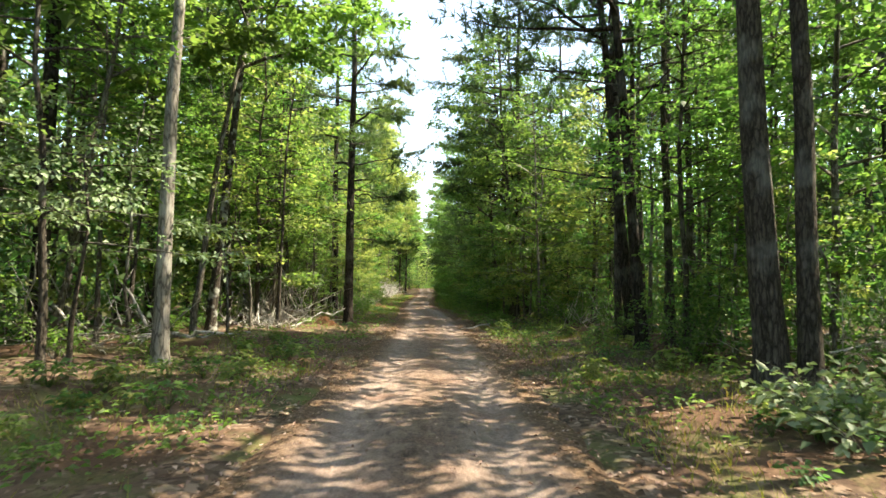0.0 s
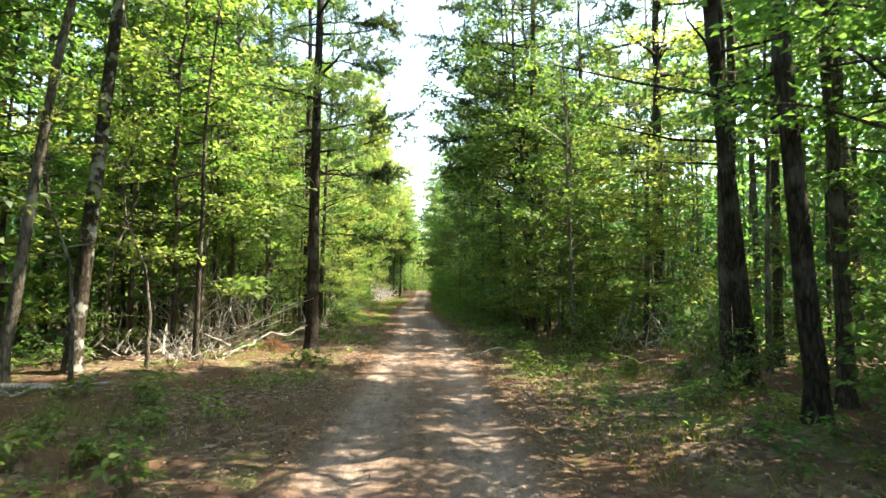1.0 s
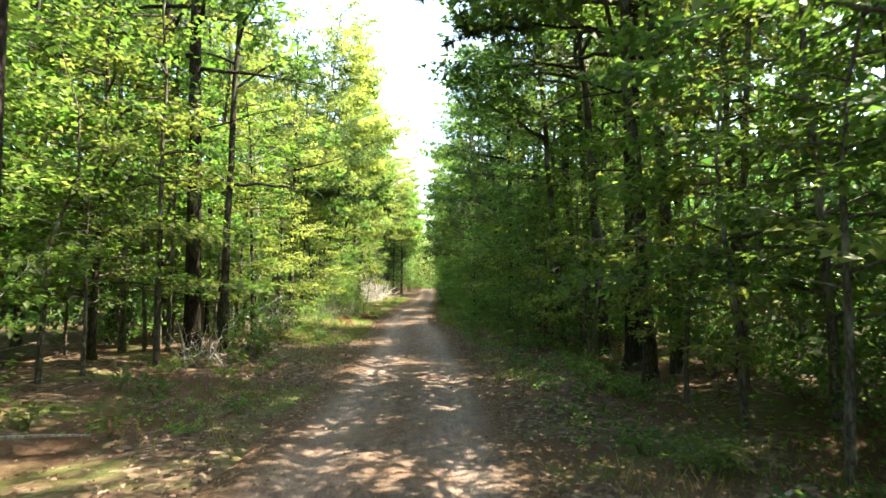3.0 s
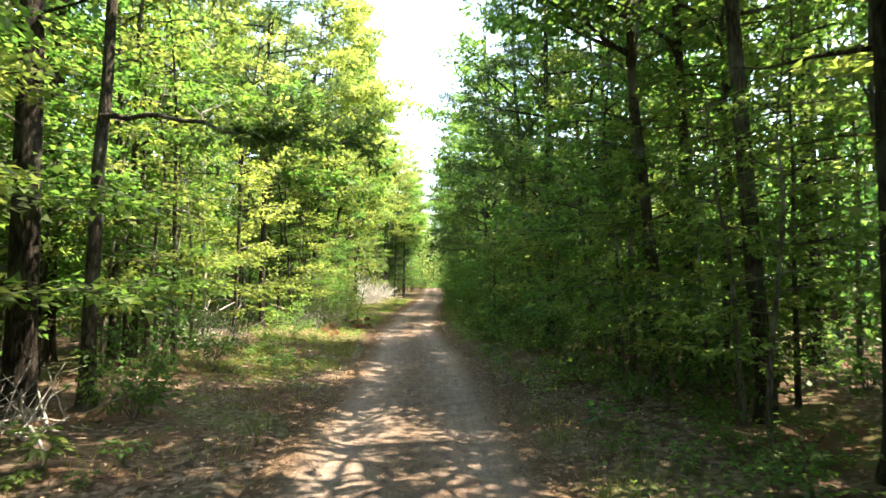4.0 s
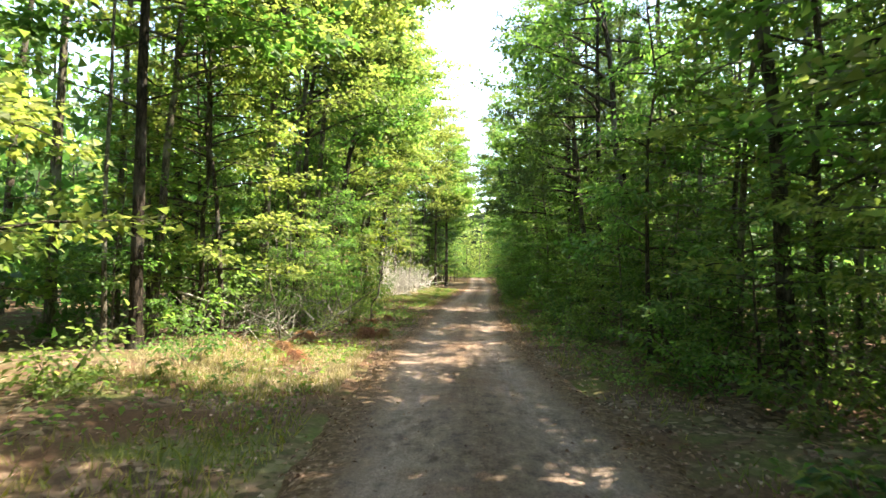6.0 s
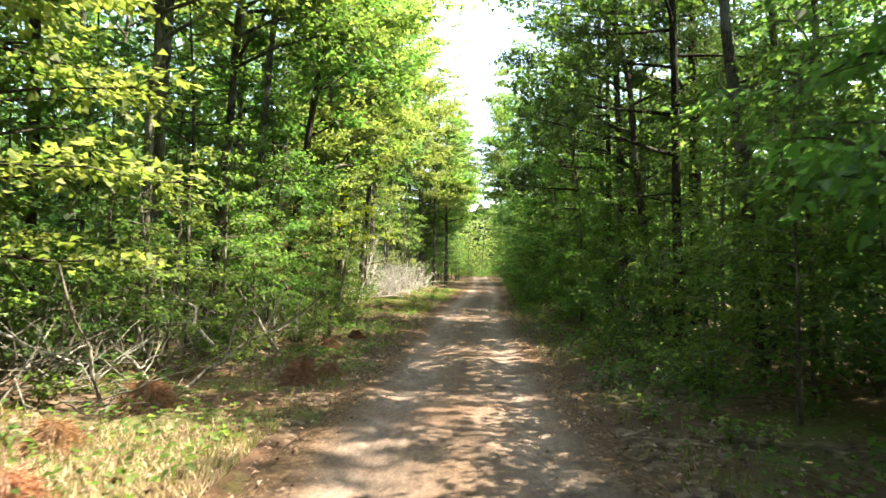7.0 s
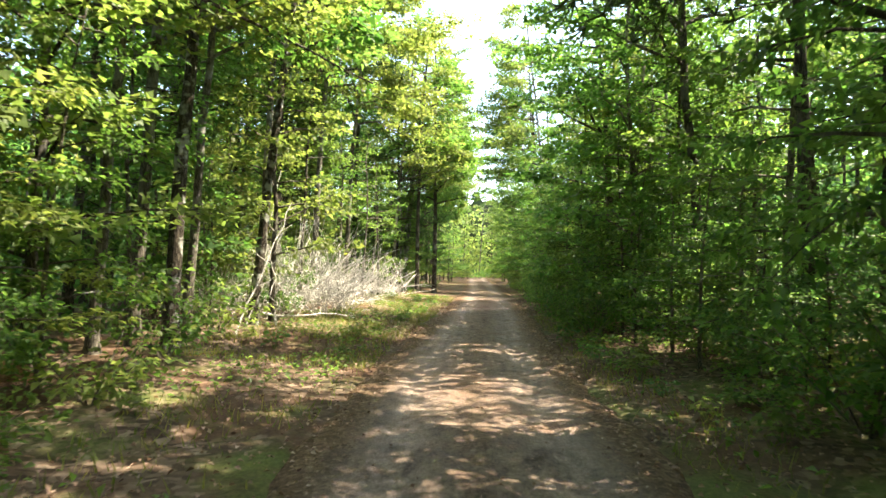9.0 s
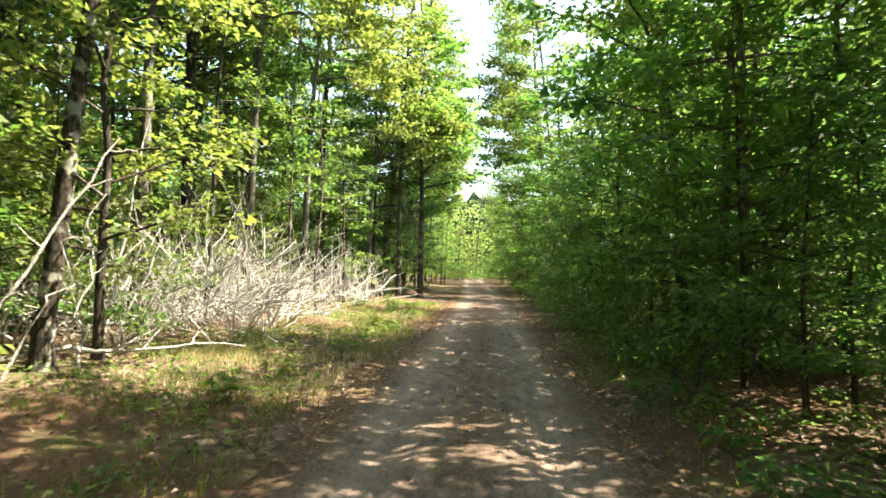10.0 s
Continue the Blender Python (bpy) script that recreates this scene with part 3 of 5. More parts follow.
TREE_ARCH = stand(hardwood, "dark tree with a long arching limb", 39, 4.85, 65.4, 0.12, low=0.5, limbs=22, reach=2.1, size=0.19, per_metre=26)
stand(hardwood, "slim grey tree in dense foliage", 40, 4.5, 23.6, 0.06, bark=BARK_GREY, low=0.3, height=9, reach=2.0, size=0.14, per_metre=24)


def long_limb(tree, seed, points, thick, leaf, size, per_metre, leafy=0.5, shape="plain", bark=BARK_DARK):
    """A long main limb along a line in the world, with its twigs and leaves."""
    r = np.random.default_rng(seed)
    knots = np.array(points) - np.array(tree.matrix_basis.translation)
    s = np.linspace(0, 1, len(knots))
    t = np.linspace(0, 1, 13)
    path = np.column_stack([np.interp(t, s, knots[:, c]) for c in range(3)])
    path[1:-1] = (path[:-2] + 2 * path[1:-1] + path[2:]) / 4 + r.normal(0, 0.03, (11, 3))
    limb = mesh_object("limb", [tube(path, np.linspace(thick, thick * 0.25, 13), 8)], bark, tree)
    starts, ways, lengths, wood = [], [], [], []
    for k in range(22):
        f = r.uniform(leafy, 1.0)
        p = np.array([np.interp(f, t, path[:, c]) for c in range(3)])
        d = unit(unit(path[-1] - path[0]) * 0.6 + r.normal(0, 0.6, 3) * [1, 1, 0.5])
        n = r.uniform(0.35, 0.9)
        starts.append(p), ways.append(d), lengths.append(n)
        wood.append(tube([p, p + d * n * 0.5, p + d * n], [0.012, 0.008, 0.003], 3))
    tagged(mesh_object("twig_tangle", wood, bark, limb), kind="stuff")
    starts, ways, lengths = np.array(starts), np.array(ways), np.array(lengths)
    if shape == "needle":
        c = np.concatenate([starts + ways * lengths[:, None] * f for f in (0.35, 0.6, 0.8, 1.0)])
        mesh_object("needle_spray", [needles(r, c, np.tile(ways, (4, 1)) + r.normal(0, 0.4, c.shape), size, 16)], leaf, limb, smooth=False)
    else:
        mesh_object("leaves", leaf_spray(r, starts, ways, lengths, per_metre, size, shape=shape, spread=0.12), leaf, limb, smooth=False)


long_limb(PINE_EDGE, 301, [(-2.75, 24.5, 6.4), (-1.6, 24.5, 6.6), (-0.2, 24.6, 6.8)], 0.035, NEEDLE, 0.2, 1, 0.45, "needle", BARK_PINE)
long_limb(PINE_EDGE, 302, [(-2.75, 24.5, 5.2), (-1.7, 24.7, 5.1), (-0.9, 24.8, 5.3)], 0.028, NEEDLE, 0.2, 1, 0.5, "needle", BARK_PINE)
long_limb(PINE_STOUT, 303, [(4.7, 31.3, 8.3), (2.8, 31.3, 8.1), (0.9, 31.2, 7.7)], 0.05, NEEDLE, 0.22, 1, 0.5, "needle", BARK_PINE)
long_limb(PINE_STOUT, 304, [(4.7, 31.3, 6.7), (3.1, 31.1, 6.8), (1.5, 31.0, 6.6)], 0.045, NEEDLE, 0.22, 1, 0.55, "needle", BARK_PINE)
long_limb(PINE_STOUT, 305, [(4.7, 31.3, 9.2), (3.2, 31.2, 9.5), (1.7, 31.1, 9.2)], 0.04, NEEDLE, 0.22, 1, 0.5, "needle", BARK_PINE)
for seed, z, x in ((311, 8.4, -1.0), (312, 9.6, -0.5), (313, 10.8, -0.9)):
    long_limb(PINE_EDGE, seed, [(-2.75, 24.5, z), (0.5 * x - 1.4, 24.7, z + 0.15), (x, 24.8, z + 0.1)], 0.03, NEEDLE, 0.22, 1, 0.35, "needle", BARK_PINE)
for seed, z, x in ((314, 10.6, 0.9), (315, 11.8, 0.4), (316, 13.2, 1.0)):
    long_limb(PINE_STOUT, seed, [(4.7, 31.3, z), (0.5 * x + 2.3, 31.2, z + 0.2), (x, 31.0, z + 0.1)], 0.04, NEEDLE, 0.24, 1, 0.3, "needle", BARK_PINE)
long_limb(TREE_ARM, 306, [(-4.2, 35.0, 4.3), (-3.35, 35.0, 4.35), (-2.3, 35.4, 4.15), (-0.5, 36.0, 4.1)], 0.05, LEAF_DEEP, 0.15, 40, 0.5, "lobed")
long_limb(TREE_FORK, 307, [(-5.4, 64.8, 4.1), (-4.7, 65.4, 5.1), (-4.3, 68.2, 5.6), (-2.4, 72.8, 5.8)], 0.06, LEAF, 0.13, 30, 0.5)
long_limb(TREE_ARCH, 308, [(4.75, 65.4, 5.0), (4.4, 65.5, 5.3), (3.7, 65.6, 5.7), (3.0, 65.7, 5.7)], 0.06, LEAF, 0.13, 24, 0.5)
long_limb(TREE_ARCH, 309, [(4.8, 65.4, 5.2), (5.3, 65.4, 4.95), (6.0, 65.5, 4.6)], 0.055, LEAF, 0.13, 24, 0.6)

# ---- the woods on both sides ----
rng = np.random.default_rng(5)


def clear(x, y, gap):
    return all((x - a) ** 2 + (y - b) ** 2 > gap * gap for a, b in TAKEN)


class Kind:
    """One model of a plant, placed first and copied after."""

    def __init__(self, model):
        self.model, self.used = model, False

    def put(self, m):
        if not self.used:
            self.used = True
            self.model.matrix_basis = m
            return self.model
        return copy_thing(self.model, m)


def sapling(label, seed, height, leaf, **more):
    values = dict(low=0.16, limbs=22, reach=1.7, rise=0.25, curve=-0.2, twig=0.42, per_metre=34, size=0.135, named=3, bend=0.3, top_thin=0.2, base_flare=1.15,
                  category="sapling", name="sapling", group="understorey saplings", sides=6)
    values.update(more)
    return Kind(make_tree(label, seed, height, 0.018 + height * 0.0058, BARK_GREY if seed % 2 else BARK_DARK, leaf, **values))


SAPLINGS = [sapling("leafy young tree with level sprays of green leaves", 101, 6.5, LEAF),
            sapling("leafy young tree with level sprays of green leaves", 102, 7.5, LEAF, low=0.22),
            sapling("young tree with lobed yellow-green leaves", 103, 6.0, LEAF_YELLOW, shape="lobed", size=0.13, per_metre=17),
            sapling("young tree with deep green leaves", 104, 5.5, LEAF_DEEP, reach=1.9),
            sapling("young tree with lobed green leaves", 105, 7.0, LEAF, shape="lobed", size=0.14, per_metre=15, low=0.25),
            sapling("low spreading young tree with deep green leaves", 106, 4.2, LEAF_DEEP, low=0.1, reach=1.5)]
SPARSE = [sapling("thin pole-like young tree with few leaves", 111, 7.5, LEAF, low=0.42, limbs=14, shape="small", per_metre=28, size=0.12, reach=1.3),
          sapling("thin pole-like young tree with few leaves", 112, 9.0, LEAF, low=0.45, limbs=16, shape="small", per_metre=28, size=0.12, reach=1.5),
          sapling("thin crooked young tree with few leaves", 113, 6.0, LEAF_YELLOW, low=0.4, limbs=12, shape="small", per_metre=28, size=0.12, reach=1.2, bend=0.6)]
DISTANT = [sapling("leafy young tree deep in the woods", 116, 6.5, LEAF, shape="small", per_metre=26, size=0.17, limbs=18),
           sapling("leafy young tree deep in the woods", 117, 5.5, LEAF_YELLOW, shape="small", per_metre=26, size=0.17, limbs=18)]
BROAD = [Kind(make_tree("tall hardwood with a full green crown", 121, 16, 0.14, BARK_DARK, LEAF, low=0.46, limbs=18, reach=3.3, rise=0.45, curve=-0.1, size=0.205, per_metre=28, shape="small", named=4, bend=0.3)),
         Kind(make_tree("tall hardwood with a full green crown", 122, 14, 0.11, BARK_GREY, LEAF_YELLOW, low=0.45, limbs=18, reach=2.9, rise=0.45, curve=-0.1, size=0.20, per_metre=28, shape="small", named=4, bend=0.4)),
         Kind(make_tree("tall hardwood with a deep green crown", 123, 17, 0.16, BARK_DARK, LEAF_DEEP, low=0.5, limbs=18, reach=3.5, rise=0.45, curve=-0.1, size=0.205, per_metre=28, shape="small", named=4, bend=0.3))]
PINES = [Kind(make_tree("tall pine with a bare lower trunk", 131, 17, 0.15, BARK_PINE, NEEDLE, low=0.38, limbs=26, reach=2.5, rise=0.12, curve=0.05, size=0.32, per_metre=2, shape="needle",
                        named=5, dead_low=4, bend=0.12, category="pine tree", name="pine_tree")),
         Kind(make_tree("tall pine with drooping lower branches", 132, 15, 0.13, BARK_PINE, NEEDLE, low=0.28, limbs=28, reach=2.7, rise=0.05, curve=-0.05, size=0.32, per_metre=2, shape="needle",
                        named=5, dead_low=4, bend=0.12, category="pine tree", name="pine_tree"))]
def middle(label, seed, height, leaf, **more):
    values = dict(low=0.12, limbs=36, reach=2.3, rise=0.3, curve=-0.2, twig=0.42, per_metre=28, size=0.155, shape="small", named=4, bend=0.4, group="understorey trees")
    values.update(more)
    return Kind(make_tree(label, seed, height, 0.035 + height * 0.0045, BARK_DARK if seed % 2 else BARK_GREY, leaf, **values))


MIDDLE = [middle("leafy tree with foliage down to the undergrowth", 136, 10.5, LEAF), middle("leafy tree with bright yellow-green foliage", 137, 11.5, LEAF_YELLOW),
          middle("leafy tree with deep green foliage", 138, 10, LEAF_DEEP), middle("leafy tree with a bare lower stem", 139, 12, LEAF, low=0.33)]
MIDDLE_DEEP = [middle("leafy tree deep in the woods", 146, 11, LEAF, per_metre=23, size=0.18, limbs=28), middle("leafy tree deep in the woods", 147, 10, LEAF_DEEP, per_metre=23, size=0.18, limbs=28, low=0.2)]
EDGE = [Kind(make_tree("tall tree with branches reaching over the track", 148, 16, 0.13, BARK_DARK, LEAF, lean=(-1.3, 0), low=0.38, limbs=24, reach=3.2, rise=0.4, curve=-0.15, size=0.175, per_metre=26, shape="small",
                       named=5, bend=0.3, azimuths=(3.1, 2.3, 3.9, 0.4, 3.4, 1.5, 4.7))),
        Kind(make_tree("tall tree with branches reaching over the track", 149, 15, 0.12, BARK_DARK, LEAF_DEEP, lean=(-1.0, 0), low=0.4, limbs=24, reach=3.0, rise=0.4, curve=-0.15, size=0.17, per_metre=26, shape="small",
                       named=5, bend=0.3, azimuths=(3.1, 2.0, 4.1, 0.2, 3.5, 5.4))),
        Kind(make_tree("tall bright tree with branches reaching over the track", 150, 16, 0.12, BARK_GREY, LEAF_YELLOW, lean=(-1.2, 0), low=0.36, limbs=26, reach=3.1, rise=0.4, curve=-0.15, size=0.17, per_metre=26, shape="small",
                       named=5, bend=0.3, azimuths=(3.1, 2.2, 4.0, 0.3, 3.3, 5.2)))]
OVERHANG = [Kind(make_tree("tall tree arching high over the track", 156, 20, 0.15, BARK_DARK, LEAF_DEEP, lean=(-1.6, 0), low=0.42, limbs=30, reach=4.2, rise=0.3, curve=-0.12, size=0.2, per_metre=32, shape="small",
                           named=5, bend=0.3, azimuths=(3.1, 2.5, 3.7, 3.3, 0.4, 2.0, 4.2))),
            Kind(make_tree("tall bright tree arching high over the track", 157, 19, 0.14, BARK_GREY, LEAF_YELLOW, lean=(-1.4, 0), low=0.4, limbs=30, reach=4.0, rise=0.3, curve=-0.12, size=0.2, per_metre=32, shape="small",
                           named=5, bend=0.3, azimuths=(3.1, 2.4, 3.8, 3.2, 0.2, 1.9, 4.4)))]
SHRUBS = [Kind(make_shrub("dense green bush at the edge of the track", 141, 1.5, LEAF, stems=9, per_metre=22)),
          Kind(make_shrub("dense deep green bush in the shade", 142, 1.9, LEAF_DEEP, stems=9, size=0.11, per_metre=22)),
          Kind(make_shrub("loose yellow-green bush at the verge", 143, 1.1, LEAF_YELLOW, stems=8, size=0.1, per_metre=22)),
          Kind(make_shrub("low green bush with lobed leaves", 144, 0.9, LEAF, stems=7, shape="lobed", size=0.1, per_metre=14))]


GLADES = ((19.6, 22.4), (39.6, 42.4), (65.6, 68.4), (72.0, 74.8))      # breaks in the woods where the sun reaches the floor


def row(seed, kinds, side, y0, y1, spacing, near, far, gap, scale=(0.8, 1.15), weights=None, bare=(), turn=None):
    """Plants along one side of the track, between two distances from its middle."""
    r = np.random.default_rng(1000 + seed)
    y = y0 + r.uniform(0, spacing)
    while y < y1:
        x = side * r.uniform(near, far) + float(road_centre(y))
        k, spin, size, tall = r.choice(len(kinds), p=weights), r.uniform(0, 360), r.uniform(*scale), r.uniform(0.9, 1.15)
        glade = side > 0 and far > 5.8 and x > 4.8 and any(a < y < b for a, b in GLADES)
        if clear(x, y, gap) and not glade and not any(a < y < b for a, b in bare):
            TAKEN.append((x, y))
            kinds[k].put(place(x, y, spin if turn is None else turn - 30 + spin / 6, size, tall))
        y += spacing * r.uniform(0.6, 1.4)


SUNNY = ((48.6, 54.2), (58.4, 60.8), (80, 95))              # where the sun reaches the verge on the other side
OPEN = ((56.5, 60.5),)                        # a look into the woods between the leaves
# tall trees whose branches reach over the track
row(1, EDGE, 1, 26, 126, 6.0, 4.0, 5.0, 1.3, (0.88, 1.05), [0.4, 0.5, 0.1], SUNNY + OPEN + ((38.4, 44.5), (66.8, 70.4), (73.6, 76.6)), 0)
row(2, EDGE, -1, 92, 126, 5.4, 4.8, 6.0, 1.3, (0.85, 1.05), [0.4, 0.1, 0.5], ((76, 92),), 180)
row(73, EDGE, -1, 50, 75, 4.2, 5.4, 6.2, 1.0, (0.85, 0.98), [0.3, 0.0, 0.7], (), 180)
for x, y in ((4.1, 44.0), (4.0, 58.6), (4.2, 65.9)):
    TAKEN.append((x, y))
    PINES[1].put(place(x, y, 47 * y, 0.95))
for x, y in ((5.2, 30.4), (4.9, 33.9)):
    TAKEN.append((x, y))
    EDGE[1].put(place(x, y, 8, 1.05))
row(21, OVERHANG, 1, 98, 122, 7.0, 4.2, 5.2, 1.0, (0.9, 1.1), [0.75, 0.25], SUNNY, 0)
row(22, OVERHANG, -1, 62, 136, 6.5, 4.8, 5.8, 1.0, (0.85, 1.0), [0.25, 0.75], ((74, 97),), 180)
for x, y in ((-6.4, 57.6), (-6.6, 61.4), (-6.6, 71.0)):
    TAKEN.append((x, y))
    OVERHANG[1].put(place(x, y, 230 + 9 * x, 0.95))
for x, y in ((-6.9, 78.8), (-6.6, 84.2), (-6.4, 89.6)):
    TAKEN.append((x, y))
    OVERHANG[1].put(place(x, y, 172 + 3 * x, 1.0))
row(9, EDGE, -1, 74, 96, 4.0, 9.4, 11.0, 1.0, (1.0, 1.15), [0.4, 0.1, 0.5], (), 180)
# two trees added to block the sun from track and left ground
for x, y in ((4.6, 72.9), (4.4, 79.8)):
    TAKEN.append((x, y))
    EDGE[0].put(place(x, y, 10 * y % 30, 1.05))
row(3, EDGE, 1, 126, 142, 6.0, 4.6, 6.0, 1.2, (0.95, 1.1), [0.5, 0.3, 0.2], (), 0)
row(4, EDGE, -1, 126, 142, 6.0, 4.6, 6.0, 1.2, (0.95, 1.1), [0.4, 0.1, 0.5], (), 180)
row(7, PINES, 1, 33, 104, 10, 3.6, 4.4, 1.0, (0.85, 1.05), None, SUNNY)
row(8, PINES, -1, 50, 104, 13, 4.8, 5.8, 1.0, (0.85, 1.0), None, ((76, 92),))
row(5, BROAD, 1, -9, 4, 3.0, 4.6, 7.5, 1.3)
# added trees: their crowns, high above the view, shade the left verge
SHADE_TREE = Kind(make_tree("tall slim tree added for shade from its high narrow crown", 155, 16.5, 0.11, BARK_DARK, LEAF_DEEP, low=0.7, limbs=18, reach=2.5, rise=0.45, curve=-0.1, size=0.19, per_metre=30, shape="small", named=4, bend=0.3))
for x, y in ((5.9, 14.6), (6.1, 18.0), (5.3, 16.6), (7.2, 16.4), (7.6, 19.0), (7.4, 20.6), (5.9, 58.6), (4.7, 69.1)):
    TAKEN.append((x, y))
    SHADE_TREE.put(place(x, y, 61 * y, 1.0))
for x, y in ((5.7, 56.4), (6.5, 59.4)):
    TAKEN.append((x, y))
    MIDDLE[2].put(place(x, y, 83 * y, 0.85))
# added low enough to shade the track and leave the left verge sunny
for x, y in ((3.9, 75.6), (4.2, 77.4)):
    TAKEN.append((x, y))
    MIDDLE[0].put(place(x, y, 83 * y, 1.05))
for x, y in ((8.4, 46.0), (9.0, 56.0), (12.0, 68.5)):
    TAKEN.append((x, y))
    BROAD[2].put(place(x, y, 31 * y, 0.85))
for x, y in ((9.8, 12.6), (10.3, 17.4), (9.6, 21.2)):
    TAKEN.append((x, y))
    BROAD[0].put(place(x, y, 31 * y, 0.66))
# right: a close wall of leaves
row(10, MIDDLE, 1, 26, 61, 2.3, 4.0, 5.6, 0.7, (0.75, 1.0), [0.36, 0.46, 0.1, 0.08], ((38.6, 40.6), (57, 63)))
row(76, MIDDLE, 1, 61, 72, 2.3, 4.2, 5.8, 0.7, (0.75, 0.95), [0.6, 0.3, 0.0, 0.1], ((60, 62.5),))
row(24, MIDDLE_DEEP, 1, 98, 128, 2.4, 3.2, 4.6, 1.0, (0.75, 1.0))
row(11, MIDDLE, 1, 72, 98, 2.2, 3.2, 4.8, 0.8, (0.75, 1.0), [0.34, 0.14, 0.4, 0.12])
row(12, MIDDLE, 1, 10, 27, 2.1, 5.0, 7.6, 0.8, (0.8, 1.1), [0.35, 0.2, 0.2, 0.25], ((19.6, 22.0),))
row(72, MIDDLE, 1, -4, 3, 3.0, 5.8, 8.0, 0.8, (0.8, 1.1), [0.3, 0.1, 0.2, 0.4])
row(77, MIDDLE_DEEP, 1, 70, 92, 3.0, 5.2, 7.6, 0.7, (0.8, 1.0), [0.3, 0.7])
row(14, SAPLINGS, 1, 24, 72, 1.5, 3.3, 4.4, 0.55, (0.6, 0.95), [0.24, 0.12, 0.34, 0.08, 0.12, 0.1], OPEN)
row(15, SAPLINGS, 1, 72, 100, 1.9, 2.7, 3.6, 0.7, (0.7, 1.0), [0.22, 0.14, 0.14, 0.22, 0.1, 0.18])
row(16, SAPLINGS, 1, 11, 95, 5.5, 4.8, 6.4, 0.9, (0.8, 1.1), [0.2, 0.2, 0.12, 0.2, 0.12, 0.16], OPEN)
row(17, SPARSE, 1, -2, 95, 2.4, 4.6, 9.0, 0.5)
row(18, BROAD + PINES, 1, 30, 120, 12.0, 5.6, 7.6, 1.3, (0.65, 0.82), [0.32, 0.2, 0.26, 0.11, 0.11], OPEN)
BROAD[0].put(place(12.6, 60.0, 120, 1.0))
BROAD[2].put(place(7.6, 64.2, 220, 0.56))
for x, y in ((8.2, 60.2), (9.4, 63.0), (9.2, 67.0), (10.4, 57.6)):
    TAKEN.append((x, y))
    MIDDLE_DEEP[1].put(place(x, y, 57 * y, 1.0))
row(19, BROAD + PINES, 1, -8, 130, 7.5, 9.5, 12.5, 1.5, (0.62, 0.82), [0.3, 0.2, 0.3, 0.1, 0.1], ((5, 11), (21, 32), (63.5, 70)))
row(75, BROAD, 1, 12, 110, 6.5, 12.5, 16.5, 1.5, (0.75, 0.95), [0.4, 0.2, 0.4])
row(20, BROAD, 1, -12, 150, 7.0, 17.0, 24.0, 1.5, (0.9, 1.15))
# left: more open, sunlit
# yellow leaves weighted up here, so the colour adds to the sunlit look
row(30, MIDDLE, -1, 38, 76, 2.2, 5.0, 7.2, 0.75, (0.8, 1.05), [0.3, 0.52, 0.0, 0.18], ((37, 44.5), (45.8, 50)))
row(78, [SAPLINGS[2], SAPLINGS[4]], -1, 36, 42.5, 1.3, 5.2, 7.2, 0.6, (0.85, 1.2), [0.35, 0.65])
row(31, MIDDLE, -1, 76, 94, 2.0, 8.8, 10.4, 0.9, (0.9, 1.2), [0.35, 0.35, 0.0, 0.3])
row(32, MIDDLE, -1, 93, 102, 2.5, 4.6, 6.6, 1.0, (0.8, 1.05), [0.36, 0.38, 0.06, 0.2])
row(44, MIDDLE_DEEP, -1, 102, 128, 2.3, 4.4, 6.4, 1.0, (0.8, 1.05))
row(33, MIDDLE, -1, 4, 38, 2.8, 5.8, 8.6, 0.8, (0.85, 1.1), [0.2, 0.2, 0.05, 0.55], ((8, 12.6),))
row(34, MIDDLE_DEEP, -1, 2, 100, 4.2, 8.4, 11.0, 1.0, (0.85, 1.1))
row(35, SAPLINGS, -1, 26, 70, 2.6, 4.6, 6.4, 0.9, (0.65, 1.0), [0.2, 0.12, 0.28, 0.08, 0.2, 0.12], ((45, 49.8),))
row(36, DISTANT, -1, 92, 120, 2.0, 4.0, 6.6, 0.8, (0.8, 1.1))
row(47, MIDDLE_DEEP, -1, 22, 42, 2.6, 6.6, 8.6, 0.8, (0.9, 1.2))
row(37, DISTANT, -1, 2, 95, 2.9, 6.4, 9.5, 0.9, (0.8, 1.15))
row(43, SAPLINGS, -1, 62, 77, 2.0, 5.4, 7.4, 0.7, (0.6, 0.95), [0.3, 0.1, 0.2, 0.1, 0.1, 0.2])
row(38, SPARSE, -1, 2, 95, 2.1, 4.8, 9.5, 0.5)
row(39, SPARSE, -1, 12, 40, 1.2, 4.6, 8.0, 0.4)
row(40, BROAD + PINES, -1, 14, 120, 6.5, 5.8, 8.2, 1.5, (0.8, 1.1), [0.24, 0.34, 0.14, 0.14, 0.14], ((35, 77),))
row(45, BROAD, -1, 35, 77, 6.0, 9.0, 11.5, 1.5, (0.85, 1.05))
row(41, BROAD + PINES, -1, -8, 130, 6.5, 8.5, 13.0, 1.5, (0.85, 1.1), [0.3, 0.3, 0.2, 0.1, 0.1])
row(46, BROAD, -1, 3, 38, 3.0, 7.5, 11.5, 1.2, (0.85, 1.1), [0.3, 0.0, 0.7])
row(42, BROAD, -1, -12, 140, 8, 13.5, 20.0, 1.5, (0.95, 1.2))
row(70, SHRUBS, 1, 32, 56, 0.8, 4.2, 7.8, 0.3, (0.7, 1.3), [0.3, 0.5, 0.0, 0.2])
row(74, SHRUBS, 1, 18, 32, 0.8, 5.0, 8.5, 0.3, (0.8, 1.4), [0.35, 0.45, 0.0, 0.2])
row(89, PINES, 1, 27.5, 40, 5.0, 6.2, 8.8, 0.8, (1.08, 1.22))
